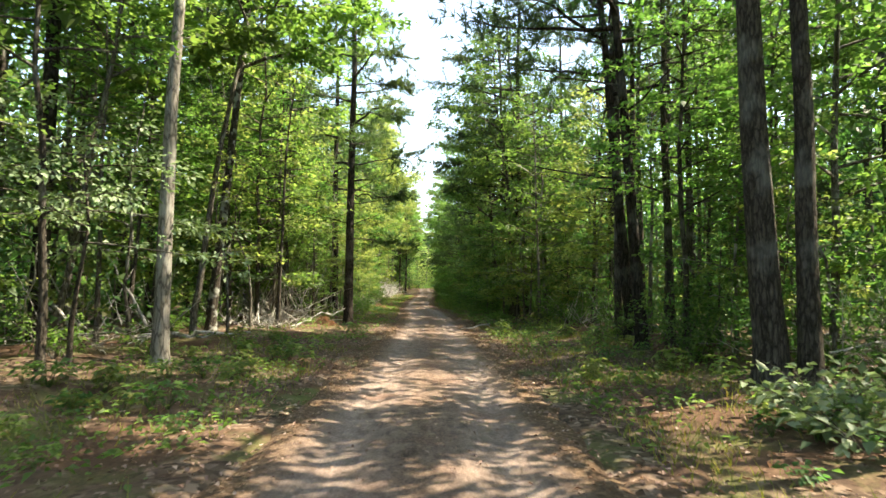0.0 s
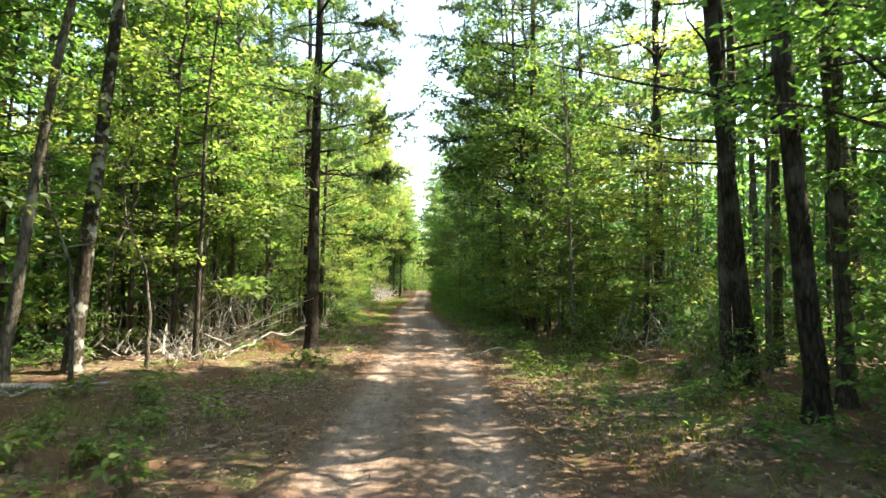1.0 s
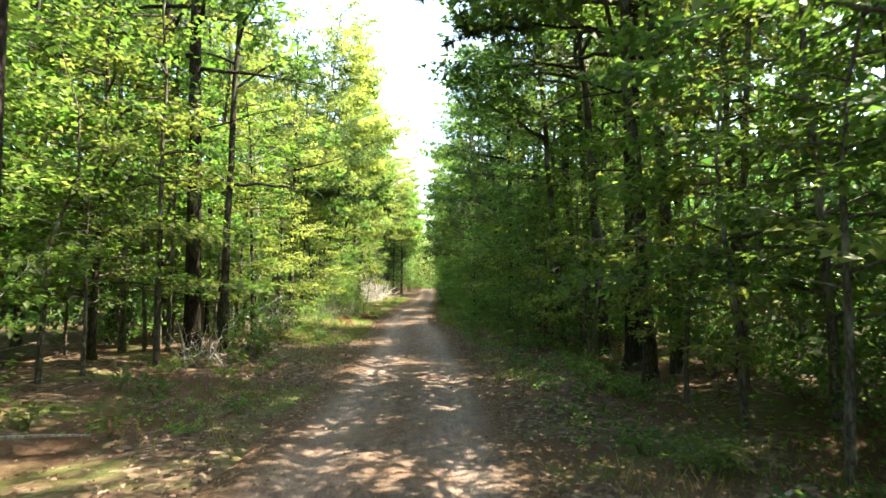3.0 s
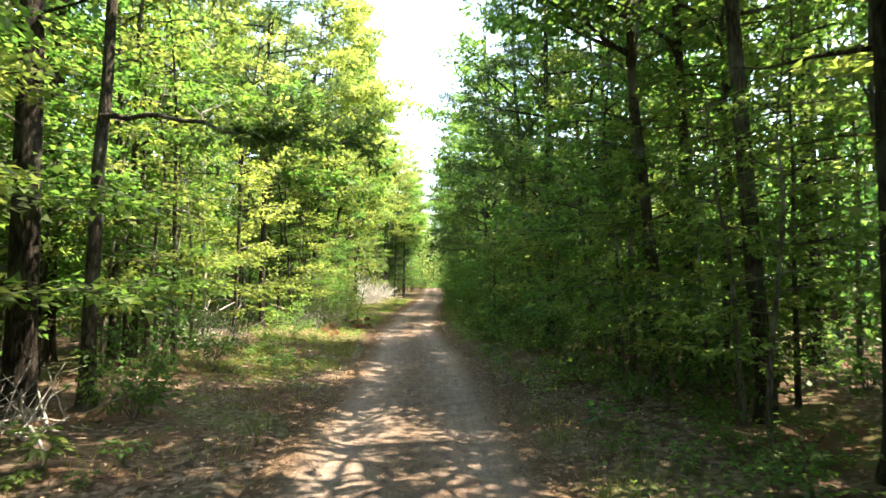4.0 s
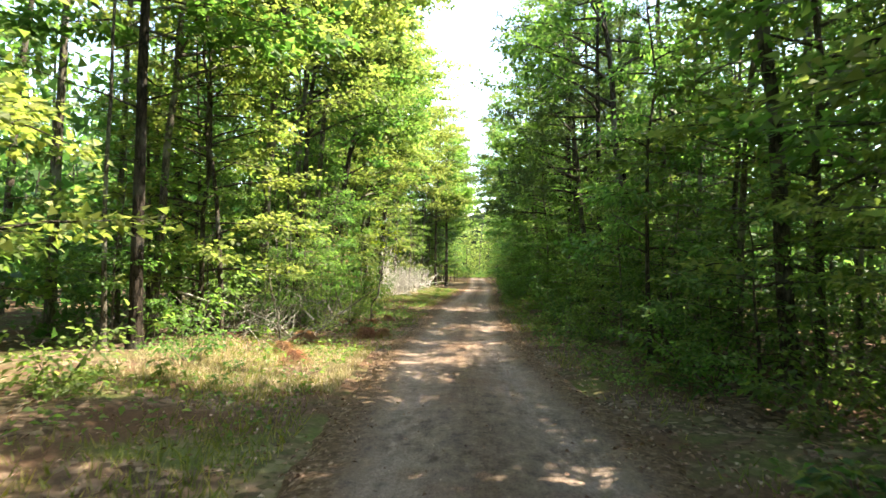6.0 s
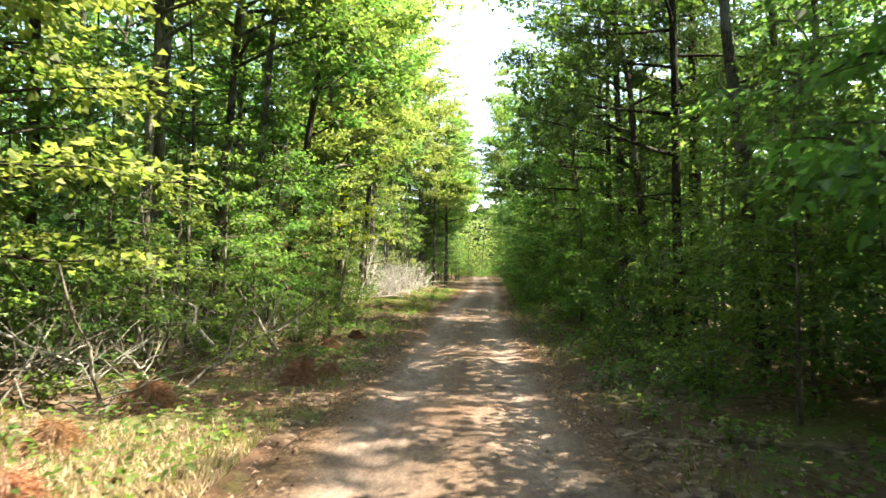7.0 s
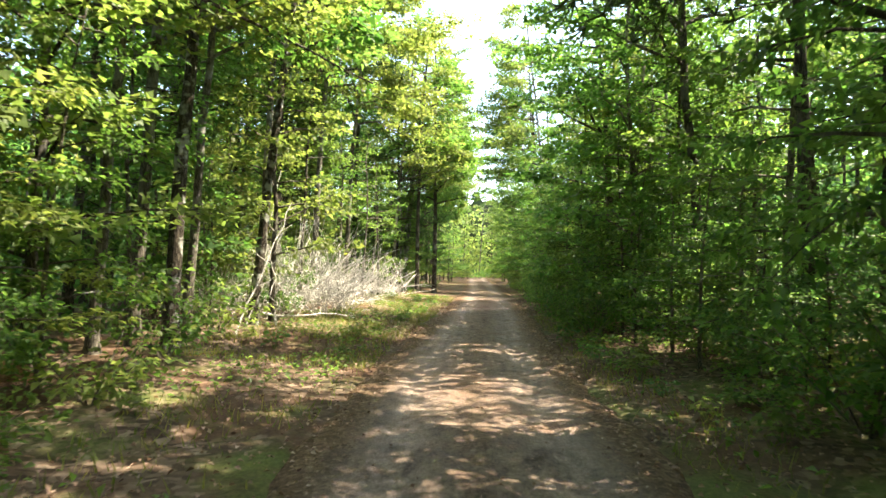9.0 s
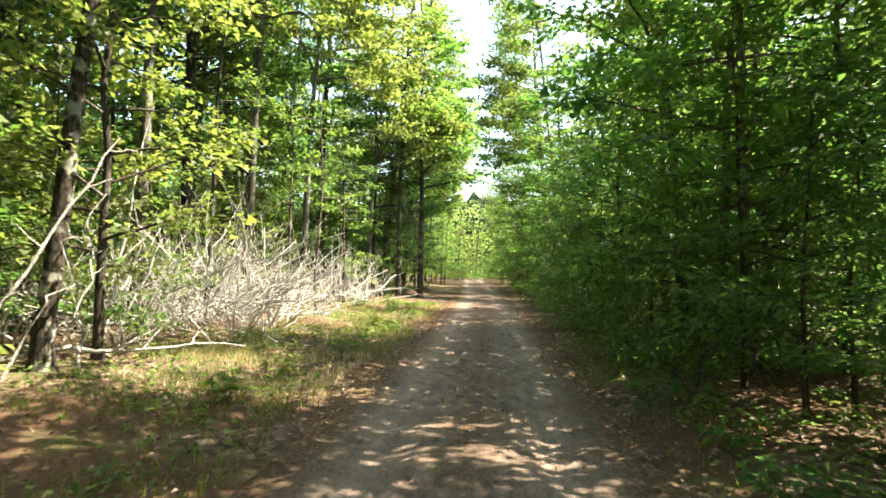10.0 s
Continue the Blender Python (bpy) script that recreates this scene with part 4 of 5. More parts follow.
row(90, PINES, -1, 10, 42, 5.0, 7.6, 11.5, 0.8, (1.1, 1.25))
row(80, BROAD, -1, 4, 58, 2.8, 9.0, 14.0, 1.0, (0.95, 1.2), [0.5, 0.2, 0.3])
row(81, SAPLINGS, 1, 8, 27, 1.0, 4.9, 8.2, 0.5, (0.55, 1.0), [0.3, 0.14, 0.2, 0.12, 0.14, 0.1], ((19.8, 21.8),))
row(82, SHRUBS, 1, 7, 26, 0.9, 4.8, 8.0, 0.35, (0.7, 1.2), [0.35, 0.3, 0.2, 0.15])
row(83, SAPLINGS, -1, 50, 66, 0.8, 4.6, 6.8, 0.4, (0.5, 0.9), [0.3, 0.1, 0.3, 0.05, 0.1, 0.15])
row(85, SAPLINGS, 1, 51.5, 70, 1.0, 3.8, 5.0, 0.4, (0.55, 0.9), [0.25, 0.1, 0.2, 0.2, 0.1, 0.15])
row(86, SHRUBS, 1, 66, 84, 0.8, 4.0, 6.4, 0.3, (0.6, 1.1), [0.35, 0.35, 0.1, 0.2])
row(87, SAPLINGS, 1, 68, 84, 1.1, 3.7, 5.6, 0.4, (0.5, 0.85), [0.25, 0.05, 0.2, 0.25, 0.05, 0.2])
row(88, SAPLINGS, 1, 33, 45, 1.1, 4.0, 5.4, 0.4, (0.6, 0.95), [0.25, 0.1, 0.4, 0.05, 0.15, 0.05])
# extra trees behind the leaf wall, added to shade it
row(84, EDGE, 1, 67, 93, 5.4, 6.4, 8.2, 0.8, (0.85, 1.0), [0.4, 0.5, 0.1], (), 0)
# trees added only for their shade; the last two stand out of view
for x, y in ((5.5, 37.6), (5.2, 5.2), (5.4, 1.6)):
    EDGE[1].put(place(x, y, 12 * x, 0.95))
# the far bend, where the woods close in
row(50, DISTANT, 1, 100, 140, 1.8, 2.6, 4.2, 0.7, (0.8, 1.1))
row(51, DISTANT, -1, 118, 140, 1.8, 2.8, 4.4, 0.7, (0.8, 1.1))
for k in range(12):
    kind = (MIDDLE_DEEP[0], MIDDLE[1], EDGE[2], MIDDLE[1])[k % 4]
    kind.put(place(-13 + k * 2.3 + rng.uniform(-0.5, 0.5), 147 + rng.uniform(-3, 3), rng.uniform(0, 360), 0.95))
for k in range(22):
    SHRUBS[k % 4].put(place(-9 + k * 0.85, 142.5 + rng.uniform(-1.5, 1.5), rng.uniform(0, 360), rng.uniform(1.0, 1.7)))
# bushes along both edges
row(60, SHRUBS, 1, 24, 72, 1.4, 2.9, 3.9, 0.35, (0.6, 1.0), [0.34, 0.34, 0.14, 0.18])
row(61, SHRUBS, 1, 72, 110, 1.3, 2.4, 3.4, 0.35, (0.7, 1.1), [0.34, 0.34, 0.14, 0.18])
row(62, SHRUBS, 1, 2, 100, 2.0, 4.0, 7.0, 0.4, (0.6, 1.1), [0.25, 0.4, 0.1, 0.25])
row(63, SHRUBS, -1, 24, 70, 2.2, 3.6, 4.8, 0.35, (0.6, 1.0), [0.3, 0.1, 0.35, 0.25])
row(64, SHRUBS, -1, 95, 115, 1.8, 3.6, 6.0, 0.35, (0.5, 0.8), [0.3, 0.1, 0.35, 0.25])
row(65, SHRUBS, -1, 2, 100, 1.8, 5.0, 8.5, 0.4, (0.6, 1.2), None, ((78, 93),))
row(66, SHRUBS, -1, 50, 67, 1.5, 4.2, 5.6, 0.3, (0.7, 1.1), [0.35, 0.3, 0.15, 0.2])
for x, y, k in ((-7.2, 75.6, 2), (-6.9, 79.4, 0), (-7.6, 82.6, 2), (-7.0, 86.4, 4), (-7.4, 90.2, 2), (-6.2, 92.6, 0)):
    SAPLINGS[k].put(place(x, y, 71 * y, 0.8))
sheen = sapling("slender young tree with pale level leaf sprays", 108, 4.4, LEAF_PALE, low=0.42, limbs=16, reach=2.0, per_metre=26, size=0.11, rise=0.12)
sheen.put(place(-5.6, 10.2, 0, 1.0))
sheen.put(place(-6.6, 9.6, 130, 1.05))
golden = sapling("small tree with golden lobed leaves over the verge", 107, 3.4, LEAF_GOLD, shape="lobed", size=0.14, per_metre=8, low=0.7, limbs=5, reach=0.55, lean=(0.9, 0))
golden.put(place(-3.3, 59.6, 0, 1.0))


withered = sapling("small withered tree with red-brown dead leaves", 109, 4.2, RED_STRAW, low=0.3, limbs=12, reach=0.8, per_metre=26, size=0.11, rise=-0.1)
withered.put(place(-5.55, 63.4, 20, 0.9))
withered.put(place(-5.2, 60.9, 140, 0.75))


# ---- the deep woods behind ----
def build_deep_woods():
    """Leaf masses and trunks that close the view between the nearer trees."""
    for side in (-1, 1):
        lumps = 900
        away = 11.5 + rng.uniform(0, 1, lumps) ** 1.2 * 24
        centre = np.column_stack([side * away, rng.uniform(-20, 150, lumps), rng.uniform(0, 1, lumps) ** 1.5 * 15 + 0.4])
        n = 42
        c = np.repeat(centre, n, 0) + rng.normal(0, 1, (lumps * n, 3)) * [0.9, 1.2, 0.55]
        c[:, 2] = np.abs(c[:, 2]) + land(c[:, 0], c[:, 1])
        size = rng.uniform(0.3, 0.6, len(c)) * (0.8 + np.abs(c[:, 0]) / 50)
        leaves = small_blades(c, rng.normal(0, 1, c.shape) - [0, 0, 0.3], np.array([0, 0, 1.0]) * 0.6 + rng.normal(0, 0.5, c.shape), size, size * 0.72)
        tagged(mesh_object("woods", [leaves], LEAF_DEEP, smooth=False), "deep green woods behind the first trees", "woods", kind="stuff")
        lumps = 560
        centre = np.column_stack([side * rng.uniform(15, 36, lumps), rng.uniform(-10, 160, lumps), rng.uniform(8, 18, lumps)])
        n = 30
        c = np.repeat(centre, n, 0) + rng.normal(0, 1, (lumps * n, 3)) * [0.9, 1.2, 0.5]
        size = rng.uniform(0.28, 0.5, len(c)) * (0.8 + np.abs(c[:, 0]) / 50)
        leaves = small_blades(c, rng.normal(0, 1, c.shape) - [0, 0, 0.3], np.array([0, 0, 1.0]) * 0.6 + rng.normal(0, 0.5, c.shape), size, size * 0.72)
        tagged(mesh_object("canopy", [leaves], LEAF, smooth=False), "high green crowns of the deeper woods", "woods", kind="stuff")
        lumps = 640
        centre = np.column_stack([side * rng.uniform(6.4, 16, lumps), rng.uniform(0, 1, lumps) ** 1.3 * 128 - 4, rng.uniform(0, 1, lumps) ** 1.4 * 3.2 + 0.1])
        n = 36
        c = np.repeat(centre, n, 0) + rng.normal(0, 1, (lumps * n, 3)) * [0.55, 0.7, 0.4]
        c[:, 2] = np.abs(c[:, 2]) + land(c[:, 0], c[:, 1])
        size = rng.uniform(0.12, 0.24, len(c))
        leaves = small_blades(c, rng.normal(0, 1, c.shape) - [0, 0, 0.3], np.array([0, 0, 1.0]) * 0.8 + rng.normal(0, 0.5, c.shape), size, size * 0.7)
        tagged(mesh_object("thicket", [leaves], LEAF_DEEP, smooth=False), "dense low undergrowth between the trunks", "undergrowth", kind="stuff")
        stems = []
        for _ in range(150):
            a, b = side * rng.uniform(11, 36), rng.uniform(-20, 150)
            thick = rng.uniform(0.04, 0.17)
            stems.append(tube(trunk_line(rng, 16, (rng.normal(0, 0.6), rng.normal(0, 0.6)), 0.3, 4) + [a, b, float(land(a, b)) - 0.2], thick * np.array([1, 0.8, 0.7, 0.5, 0.3]), 6))
        tagged(mesh_object("woods_trunks", stems, BARK_DARK), "dark trunks behind the first trees", "woods", kind="stuff")
        backs = []
        for k in range(3):
            m = 5600
            c = np.column_stack([side * (37 + k * 2.5 + rng.normal(0, 0.8, m)), rng.uniform(-40, 175, m), rng.uniform(0, 17, m)])
            size = rng.uniform(0.7, 1.3, m)
            backs.append(blades(c, rng.normal(0, 1, (m, 3)), rng.normal(0, 1, (m, 3)) + [-side, 0, 0.4], size, size * 0.7))
        tagged(mesh_object("woods", backs, LEAF_DEEP, smooth=False), "far edge of the deep green woods", "woods", kind="stuff")
    # light yellow-green colour stands in for sun on the far leaves
    m = 4500
    c = np.column_stack([rng.normal(0, 7, m), rng.uniform(150, 162, m), rng.uniform(0, 1, m) ** 1.6 * 11 + 2.0])
    size = rng.uniform(0.3, 0.7, m)
    tagged(mesh_object("woods", [blades(c, rng.normal(0, 1, (m, 3)), rng.normal(0, 0.6, (m, 3)) + [0, -0.3, 0.6], size, size * 0.65)], LEAF_YELLOW, smooth=False), "green woods beyond the far bend", "woods", kind="stuff")


def build_backdrop():
    """Uneven walls of distant leaves round the whole place."""
    def wall(a, b, steps):
        k = np.linspace(0, 1, steps + 1)
        x, y = a[0] + (b[0] - a[0]) * k, a[1] + (b[1] - a[1]) * k
        top = np.array([13 + 4 * noise.noise(Vector((p * 0.13, q * 0.13, 2))) + 2.5 * noise.noise(Vector((p * 0.7, q * 0.7, 5))) for p, q in zip(x, y)]) + land(x, y)
        rows = [np.column_stack([x + (1.5 * np.sin(y * 0.4 + h * 5)), y + 1.5 * np.sin(x * 0.4 + h * 4), -0.5 + (top + 0.5) * h]) for h in np.linspace(0, 1, 7)]
        v = np.concatenate(rows)
        n = steps + 1
        i, j = np.meshgrid(np.arange(6), np.arange(steps), indexing="ij")
        return v, np.stack([i * n + j, i * n + j + 1, (i + 1) * n + j + 1, (i + 1) * n + j], -1).reshape(-1, 4)
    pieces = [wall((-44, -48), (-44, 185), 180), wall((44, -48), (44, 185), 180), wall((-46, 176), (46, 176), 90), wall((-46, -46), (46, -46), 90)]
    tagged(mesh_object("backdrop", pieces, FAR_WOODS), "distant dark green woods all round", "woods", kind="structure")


build_deep_woods()
build_backdrop()


# ---- ground cover ----
def build_litter():
    """Fallen leaves over the floor and the track."""
    n = 36000
    y = rng.uniform(-2, 92, n)
    away = 1.05 + np.abs(rng.normal(0, 2.2, n))
    sparse = rng.uniform(0, 1, n) < 0.07
    away = np.where(sparse, rng.uniform(0, 1.3, n), away)
    x = road_centre(y) + away * rng.choice([-1, 1], n)
    z = land(x, y) + 0.012 + rng.uniform(0, 0.02, n) + np.where(away < 1.6, 0.0, 0.01)
    size = rng.uniform(0.03, 0.068, n) * np.where(away < 1.3, 0.75, 1.0)
    tilt = rng.normal(0, 0.4, (n, 3)) + [0, 0, 1]
    v = blades(np.stack([x, y, z], -1), rng.normal(0, 1, (n, 3)) * [1, 1, 0.25], tilt, size, size * 0.65, 0.3)
    tagged(mesh_object("leaf_litter", [v], DRY_LEAF, smooth=False), "fallen brown leaves scattered over the forest floor", "leaf litter", kind="stuff")


def build_grass():
    """Thin grass on the sunny verges."""
    spots = []
    for x0, x1, y0, y1, n in ((-4.4, -1.7, 38, 52, 10000), (-4.8, -1.6, 69, 92, 16000), (-4.6, -1.9, 4, 15, 3500), (1.9, 4.6, 3, 26, 9000), (1.6, 2.6, 30, 80, 5000), (-3.4, -1.7, 26, 38, 1500), (-3.4, -1.6, 52, 69, 2500)):
        xx, yy = rng.uniform(x0, x1, n), rng.uniform(y0, y1, n)
        keep = np.sin(xx * 2.1 + yy * 0.7) + np.sin(yy * 1.7 - xx) + rng.normal(0, 0.7, n) > -0.2
        spots.append(np.stack([xx[keep], yy[keep]], -1))
    tuft(np.concatenate(spots), 0.06, 0.2, GRASS, "short thin green and straw-coloured verge grass")
    # dry straw on the sun patches only; its pale colour adds to their brightness
    dry = []
    for x0, x1, y0, y1, n in ((-5.2, -1.7, 47.0, 51.6, 15000), (-5.0, -1.8, 73.5, 77.0, 5500), (-4.6, -1.7, 80.0, 92.0, 9000)):
        xx, yy = rng.uniform(x0, x1, n), rng.uniform(y0, y1, n)
        keep = np.sin(xx * 2.6 + yy * 0.9) + np.sin(yy * 2.1 - xx) + rng.normal(0, 0.7, n) > -0.7
        dry.append(np.stack([xx[keep], yy[keep]], -1))
    tuft(np.concatenate(dry), 0.05, 0.13, DRY_GRASS, "pale dry straw and grass brightening the sunny verge")


def tuft(p, low, high, mat, label):
    """Single blades on the floor at the spots p, given from the middle of the track."""
    n = len(p)
    base = np.column_stack([p[:, 0] + road_centre(p[:, 1]), p[:, 1], land(p[:, 0] + road_centre(p[:, 1]), p[:, 1])])
    lean = unit(rng.normal(0, 0.45, (n, 3)) * [1, 1, 0.1] + [0, 0, 1])
    tall = rng.uniform(low, high, n)[:, None]
    s = unit(np.cross(lean, rng.normal(0, 1, (n, 3)))) * 0.006
    v = np.stack([base - s, base + s, base + lean * tall], 1).reshape(-1, 3)
    tagged(mesh_object("grass", [(v, np.arange(n * 3).reshape(-1, 3))], mat, smooth=False), label, "grass", kind="stuff")


def build_groundcover():
    """A thin carpet of small seedlings and creeping leaves."""
    n = 36000
    y, away = rng.uniform(2, 92, n), 1.9 + np.abs(rng.normal(0, 2.2, n))
    x = road_centre(y) + away * rng.choice([-1, 1], n)
    patch = np.sin(x * 1.3 + 2 * np.sin(y * 0.6)) + np.sin(y * 1.1 - x * 0.7) + rng.normal(0, 0.6, n)
    keep = patch > np.where((x < 0) & (y > 12) & (y < 36), 1.1, 0.1)
    c = np.column_stack([x, y, land(x, y) + rng.uniform(0.03, 0.16, n)])[keep]
    m = len(c)
    size = rng.uniform(0.05, 0.11, m)
    tagged(mesh_object("groundcover", [blades(c, rng.normal(0, 1, (m, 3)) * [1, 1, 0.3], rng.normal(0, 0.35, (m, 3)) + [0, 0, 1], size, size * 0.65)], LEAF, smooth=False),
           "low green seedlings and creepers in leaf litter", "groundcover", kind="stuff")


build_litter()
build_grass()
build_groundcover()


def make_herb(label, seed, leaf, count, size, tall, shape="plain"):
    r = np.random.default_rng(seed)
    herb = empty("herb", label, "herb", "low plants on the verges")
    a = r.uniform(0, 6.28, count)
    out = r.uniform(0.02, 0.22, count)
    top = np.column_stack([np.cos(a) * out, np.sin(a) * out, tall * r.uniform(0.4, 1.0, count)])
    tagged(mesh_object("stem_tuft", [tube([[0, 0, -0.03], p], [0.004, 0.002], 3) for p in top[::3]], LEAF_DEEP, herb), kind="stuff")
    way = np.column_stack([np.cos(a), np.sin(a), r.normal(-0.1, 0.25, count)])
    normal = np.array([0, 0, 1.0]) + r.normal(0, 0.3, (count, 3))
    length = size * r.uniform(0.7, 1.2, count)
    leaves = lobed(top, way, normal, length, length * 0.65) if shape == "lobed" else [blades(top, way, normal, length, length * 0.6)]
    mesh_object("leaves", leaves, leaf, herb, smooth=False)
    return Kind(herb)


HERBS = [make_herb("low green plant with broad leaves on the verge", 151, LEAF, 34, 0.11, 0.3),
         make_herb("low green plant with lobed leaves on the verge", 152, LEAF_YELLOW, 22, 0.12, 0.35, "lobed"),
         make_herb("low deep green plant in leaf litter", 153, LEAF_DEEP, 40, 0.1, 0.25)]
for side, y0, y1, n, near, far in ((-1, 3, 16, 50, 2.3, 5.0), (1, 3, 24, 70, 2.3, 5.0), (-1, 16, 92, 80, 2.1, 5.0), (1, 24, 92, 150, 1.9, 4.6)):
    for _ in range(n):
        yy = rng.uniform(y0, y1)
        xx = float(road_centre(yy)) + side * rng.uniform(near, far)
        HERBS[rng.integers(3)].put(place(xx, yy, rng.uniform(0, 360), rng.uniform(0.6, 1.35)))

# the two lush plants that the camera passes first
for label, seed, leaf, spots, shape in (("lush low bush with broad pale green leaves", 161, LEAF_PALE, ((3.9, 6.0, 1.0), (4.3, 6.5, 0.9), (3.75, 5.2, 0.9)), "plain"),
                                        ("low bush with bright green lobed leaves", 162, LEAF_YELLOW, ((-3.8, 7.3, 0.4), (-4.5, 7.8, 0.5), (-3.1, 31.5, 0.9), (-2.0, 26.8, 0.75), (-4.3, 45.6, 1.1), (-4.7, 46.8, 1.1), (-4.9, 58.5, 1.3), (-4.6, 61.2, 1.4)), "lobed")):
    bush = Kind(make_shrub(label, seed, 0.75, leaf, stems=10, size=0.15, per_metre=12, spread=0.8, shape=shape))
    for a, b, s in spots:
        bush.put(place(a, b, 140 * a, s))


# ---- dead wood ----
def stick(r, a, b, thick, sag=0.0, kinks=5, crook=0.03):
    s = np.linspace(0, 1, kinks + 1)[:, None]
    a, b = np.array(a, dtype=float), np.array(b, dtype=float)
    p = a + (b - a) * s + r.normal(0, crook, (kinks + 1, 3)) * np.linalg.norm(b - a) * 0.6 * np.sin(s * np.pi) + np.array([0, 0, sag]) * np.sin(s * np.pi)
    return p, np.linspace(thick, thick * 0.35, kinks + 1)


def fallen_branch(label, seed, a, b, thick, sag=0.0, forks=4, name="fallen_branch", crook=0.045, mat=WOOD_DEAD):
    """A dead branch from a to b (heights above the floor), with side twigs."""
    r = np.random.default_rng(seed)
    a = np.array([a[0], a[1], float(land(a[0], a[1])) + a[2]])
    b = np.array([b[0], b[1], float(land(b[0], b[1])) + b[2]])
    thing = empty(name, label, name.replace("_", " "))
    thing.location = a
    p, t = stick(r, a * 0, b - a, thick, sag, 9, crook)
    mesh_object("stem", [tube(p, t, 8)], mat, thing)
    for k in range(forks):
        s = r.uniform(0.3, 0.95)
        q = np.array([np.interp(s, np.linspace(0, 1, len(p)), p[:, c]) for c in range(3)])
        d = unit(unit(b - a) + r.normal(0, 0.7, 3)) * r.uniform(0.2, 0.5) * np.linalg.norm(b - a) * 0.5
        d[2] = abs(d[2]) * 0.6
        twig, w = stick(r, q, q + d, thick * 0.45)
        mesh_object("twig", [tube(twig, w, 5)], mat, thing)
    return thing


def brush(label, seed, x, y, wide, deep, tall, count, main=7, mat=None):
    """A tangle of dead branches and twigs on the floor."""
    r = np.random.default_rng(seed)
    thing = empty("brush_pile", label, "brush pile", "tangles of dead brush")
    thing.location = (x, y, float(land(x, y)))
    fine = []
    for k in range(count):
        a = np.array([r.uniform(-0.5, 0.5) * wide, r.uniform(-0.5, 0.5) * deep, r.uniform(-0.05, 0.25) * tall])
        a[2] += float(land(x + a[0], y + a[1]) - land(x, y))
        d = unit(r.normal(0, 1, 3) * [1, 1, 0.9] + [0, 0, 0.75]) * r.uniform(0.4, 1.0) * tall
        long = k < main
        p, t = stick(r, a, a + d * (1.5 if long else 1.0), r.uniform(0.02, 0.04) if long else r.uniform(0.007, 0.018))
        if long:
            mesh_object("branch", [tube(p, t, 6)], mat or WOOD_DEAD, thing)
        else:
            fine.append(tube(p, t, 3))
            for _ in range(2):
                q = p[r.integers(2, 5)]
                e, w = stick(r, q, q + unit(d + r.normal(0, 0.6, 3) * np.linalg.norm(d)) * r.uniform(0.15, 0.4) * tall, 0.005, kinks=3)
                fine.append(tube(e, w, 3))
    tagged(mesh_object("twig_tangle", fine, mat or WOOD_DEAD, thing), kind="stuff")
    return thing


brush("pale tangle of dead branches under bright trees", 171, -6.0, 84.0, 4.5, 5.0, 2.4, 230, 9, WOOD_BLEACHED)
brush("pale tangle of dead branches under bright trees", 172, -5.4, 90.0, 3.8, 5.0, 2.2, 220, 9, WOOD_BLEACHED)
brush("pale upright dead stems behind the verge", 173, -7.4, 79.5, 3.6, 4.5, 2.3, 150, 9, WOOD_BLEACHED)
brush("grey tangle of fallen dead twigs", 174, -5.4, 20.6, 2.6, 3.2, 0.9, 110)
brush("pale dead stems standing in the shade", 175, -5.6, 24.2, 2.4, 4.0, 2.9, 120, 12, WOOD_DEAD)
brush("pale dead twigs at the foot of a thick pine", 176, -4.2, 33.3, 1.1, 1.0, 0.9, 45)
brush("grey hanging tangle of dry stems", 177, -5.6, 43.2, 2.0, 2.6, 1.5, 110)
brush("grey tangle of dead branches beside the verge", 178, -5.2, 53.6, 2.8, 3.8, 1.4, 170, 16, BARK_PALE)
brush("grey tangle of dead branches beside the verge", 179, -5.4, 58.0, 2.6, 3.4, 1.4, 130, 14, BARK_PALE)
brush("grey dead branches in the shaded woods", 180, 7.2, 10.2, 3.0, 3.0, 1.6, 90)
brush("grey dead branches in the shaded woods", 181, 6.6, 21.5, 3.0, 3.5, 1.4, 80)
brush("pale tangle of dead branches on the verge", 183, -6.4, 76.4, 2.6, 3.0, 2.2, 140, 9, WOOD_BLEACHED)
brush("pale upright dead stems behind the verge", 184, -8.2, 86.0, 3.0, 5.0, 2.4, 110, 9, WOOD_BLEACHED)
brush("pale tangle of dead branches on the verge", 185, -5.5, 79.6, 2.6, 3.2, 2.3, 150, 9, WOOD_BLEACHED)
brush("tall bleached dead stems in a sunny gap", 186, -5.3, 78.2, 2.6, 3.0, 3.1, 60, 10, WOOD_BLEACHED)
brush("tall bleached dead stems in a sunny gap", 187, -6.3, 82.2, 3.0, 4.0, 3.3, 70, 10, WOOD_BLEACHED)
brush("pale thin stems among low saplings", 182, -6.8, 12.8, 2.6, 2.6, 1.9, 70)

fallen_branch("long pale curved dead branch on the verge", 191, (-4.4, 21.4, 0.05), (-3.0, 24.2, 0.6), 0.035, 0.05)
fallen_branch("thin dead branch lying at the track's edge", 192, (1.45, 22.7, 0.03), (3.6, 24.3, 0.08), 0.028, 0.03, 2)
fallen_branch("long pale dead branch lying on the verge", 193, (-5.7, 73.5, 0.1), (-3.5, 75.7, 0.25), 0.035, 0.06)
fallen_branch("weathered log lying in the litter", 194, (-6.4, 14.2, 0.08), (-4.2, 15.6, 0.1), 0.07, 0, 1, "log")
fallen_branch("weathered log lying in the litter", 195, (-6.3, 14.8, 0.06), (-4.6, 15.2, 0.08), 0.055, 0, 1, "log")
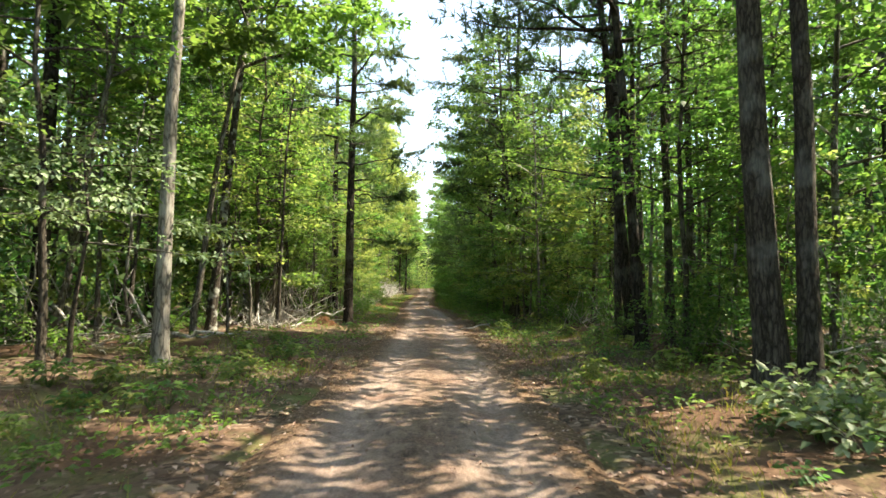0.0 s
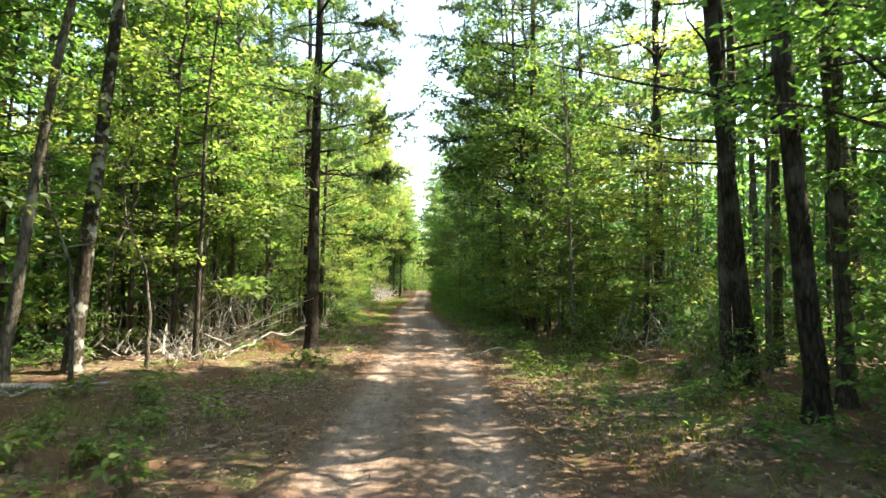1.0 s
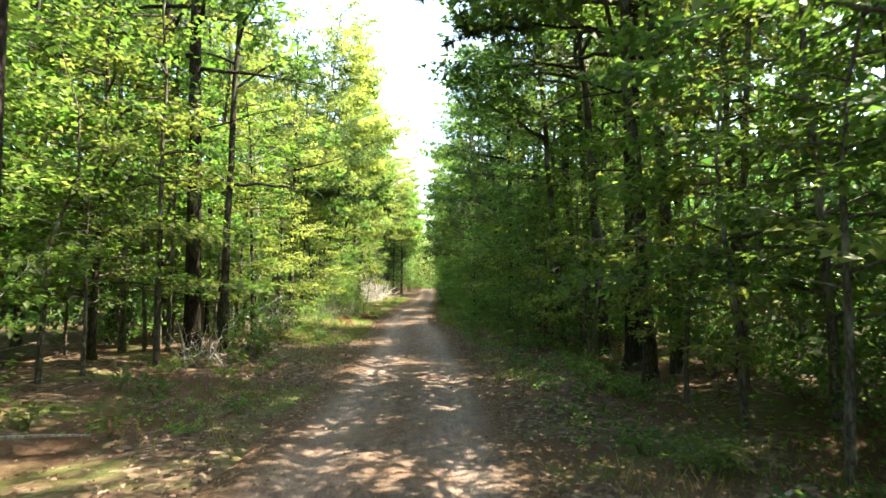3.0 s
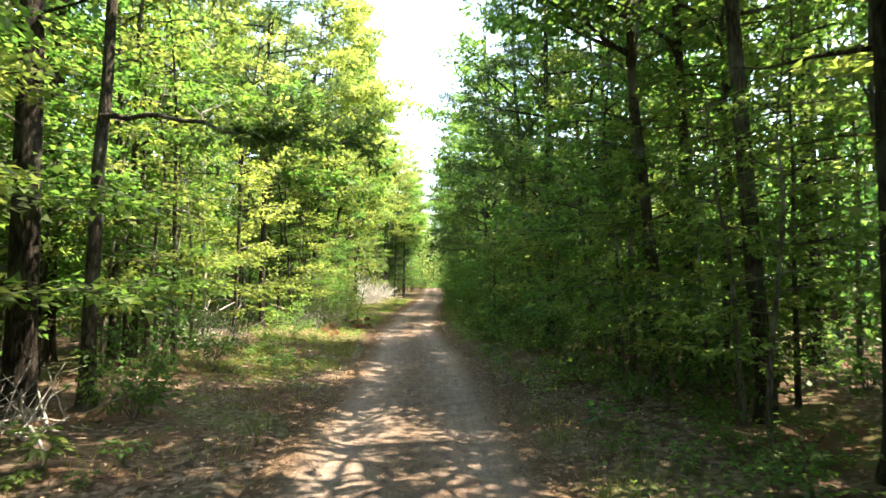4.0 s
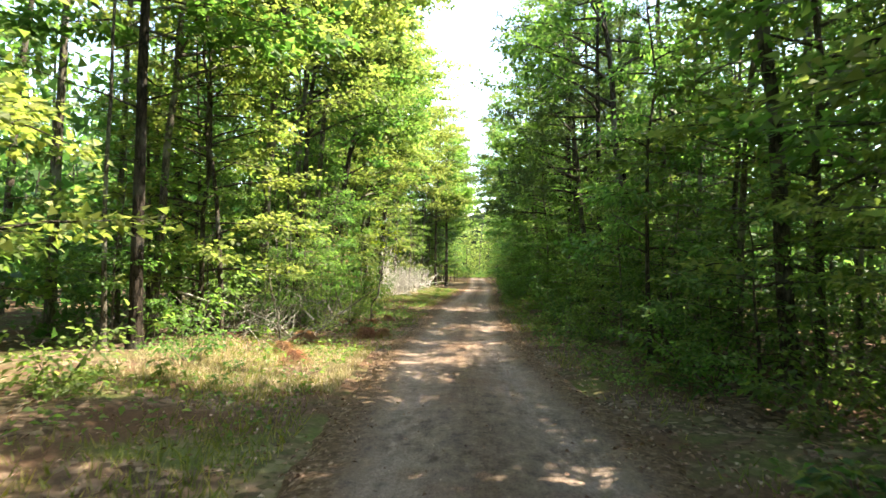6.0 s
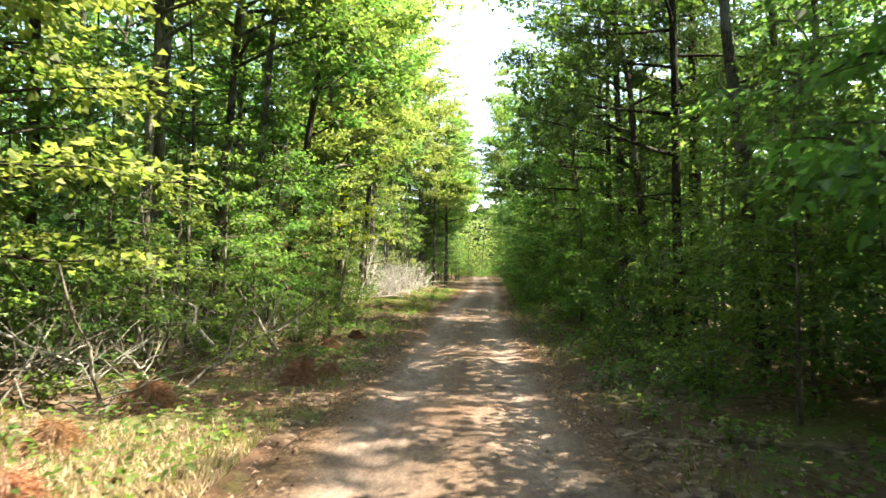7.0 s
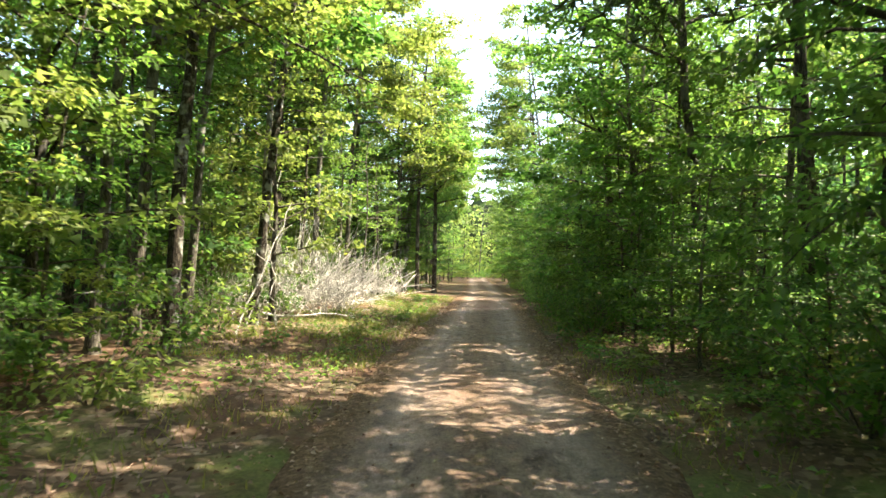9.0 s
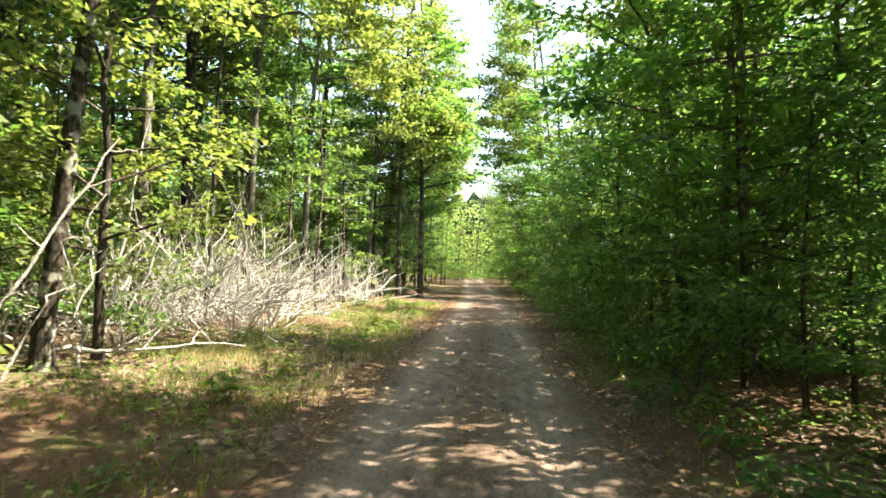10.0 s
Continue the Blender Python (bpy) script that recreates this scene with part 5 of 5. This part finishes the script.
fallen_branch("bleached dead trunk leaning against a tree", 196, (-5.0, 71.9, 0.0), (-4.5, 73.9, 2.9), 0.024, 0, 5, "dead_trunk", 0.025)
fallen_branch("thin bleached dead stem leaning in the brush", 201, (-5.2, 73.0, 0.0), (-4.7, 74.0, 2.2), 0.02, 0, 4, "dead_trunk", 0.07)
fallen_branch("thin bleached dead stem leaning in the brush", 202, (-4.7, 73.6, 0.0), (-5.3, 74.6, 1.9), 0.02, 0, 4, "dead_trunk", 0.07)
fallen_branch("weathered grey dead pole leaning in the brush", 197, (-4.0, 58.2, -0.05), (-5.1, 58.5, 1.3), 0.045, 0, 2, "dead_trunk", 0.02, BARK_PALE)
fallen_branch("weathered grey dead pole leaning in the brush", 198, (-4.2, 57.8, -0.05), (-5.4, 57.9, 0.8), 0.038, 0, 2, "dead_trunk", 0.02, BARK_PALE)
fallen_branch("thin pale dead sapling stem standing upright", 203, (-4.35, 59.8, 0.0), (-4.4, 59.9, 1.5), 0.026, 0, 3, "dead_trunk")
fallen_branch("thin pale dead sapling stem standing upright", 204, (-4.2, 59.9, 0.0), (-4.0, 60.0, 1.0), 0.02, 0, 3, "dead_trunk")
fallen_branch("dark dead pole leaning in undergrowth", 199, (-6.3, 40.6, 0.1), (-4.7, 43.0, 1.3), 0.05, 0, 2, "dead_trunk")
fallen_branch("long pale dead branch slanting through leaves", 206, (-5.9, 51.4, 0.9), (-4.2, 52.3, 0.45), 0.03, 0.04, 3)
fallen_branch("long pale dead branch slanting through leaves", 207, (-4.2, 55.6, 0.35), (-5.9, 56.2, 1.7), 0.035, 0.03, 4)
fallen_branch("forked bleached dead stem standing upright", 200, (-3.95, 59.2, 0.0), (-3.9, 59.3, 0.9), 0.03, 0, 4, "dead_trunk")


def straw_clump(label, seed, spots):
    """Mounds of dead red-brown needles and fronds."""
    r = np.random.default_rng(seed)
    clump = empty("straw_clump", label, "dead fern", "red-brown clumps on the verge")
    n = 2400
    a, out = r.uniform(0, 6.28, n), np.abs(r.normal(0, 0.15, n))
    base = np.column_stack([np.cos(a) * out, np.sin(a) * out, 0.26 * np.exp(-(out / 0.17) ** 2) * r.uniform(0.2, 1, n) ** 0.7 + 0.02])
    way = np.column_stack([np.cos(a), np.sin(a), r.normal(-0.45, 0.45, n)]) + r.normal(0, 0.55, (n, 3)) * [1, 1, 0.3]
    size = r.uniform(0.06, 0.2, n)
    tagged(mesh_object("frond_tuft", [blades(base, way, np.array([0, 0, 1.0]) + r.normal(0, 0.4, (n, 3)), size, 0.004 + size * 0.012)], RED_STRAW, clump, smooth=False), kind="stuff")
    kind = Kind(clump)
    for x, y, s in spots:
        kind.put(place(x, y, 77 * x + 31 * y, s * 0.78))


straw_clump("mound of dead red-brown needles on the verge", 205,
            ((-3.5, 22.5, 1.3), (-3.3, 22.9, 0.9), (-2.7, 55.2, 1.2), (-2.3, 55.4, 0.9), (-3.6, 52.5, 1.3), (-2.5, 54.5, 0.9), (-4.2, 64.2, 1.1), (-5.9, 67.0, 1.0),
             (-3.0, 56.4, 0.9), (-3.1, 58.8, 1.0), (-2.9, 60.6, 0.9), (-3.0, 49.7, 1.0), (-3.6, 51.0, 1.0), (4.2, 68.0, 1.0), (3.4, 88.0, 1.2)))
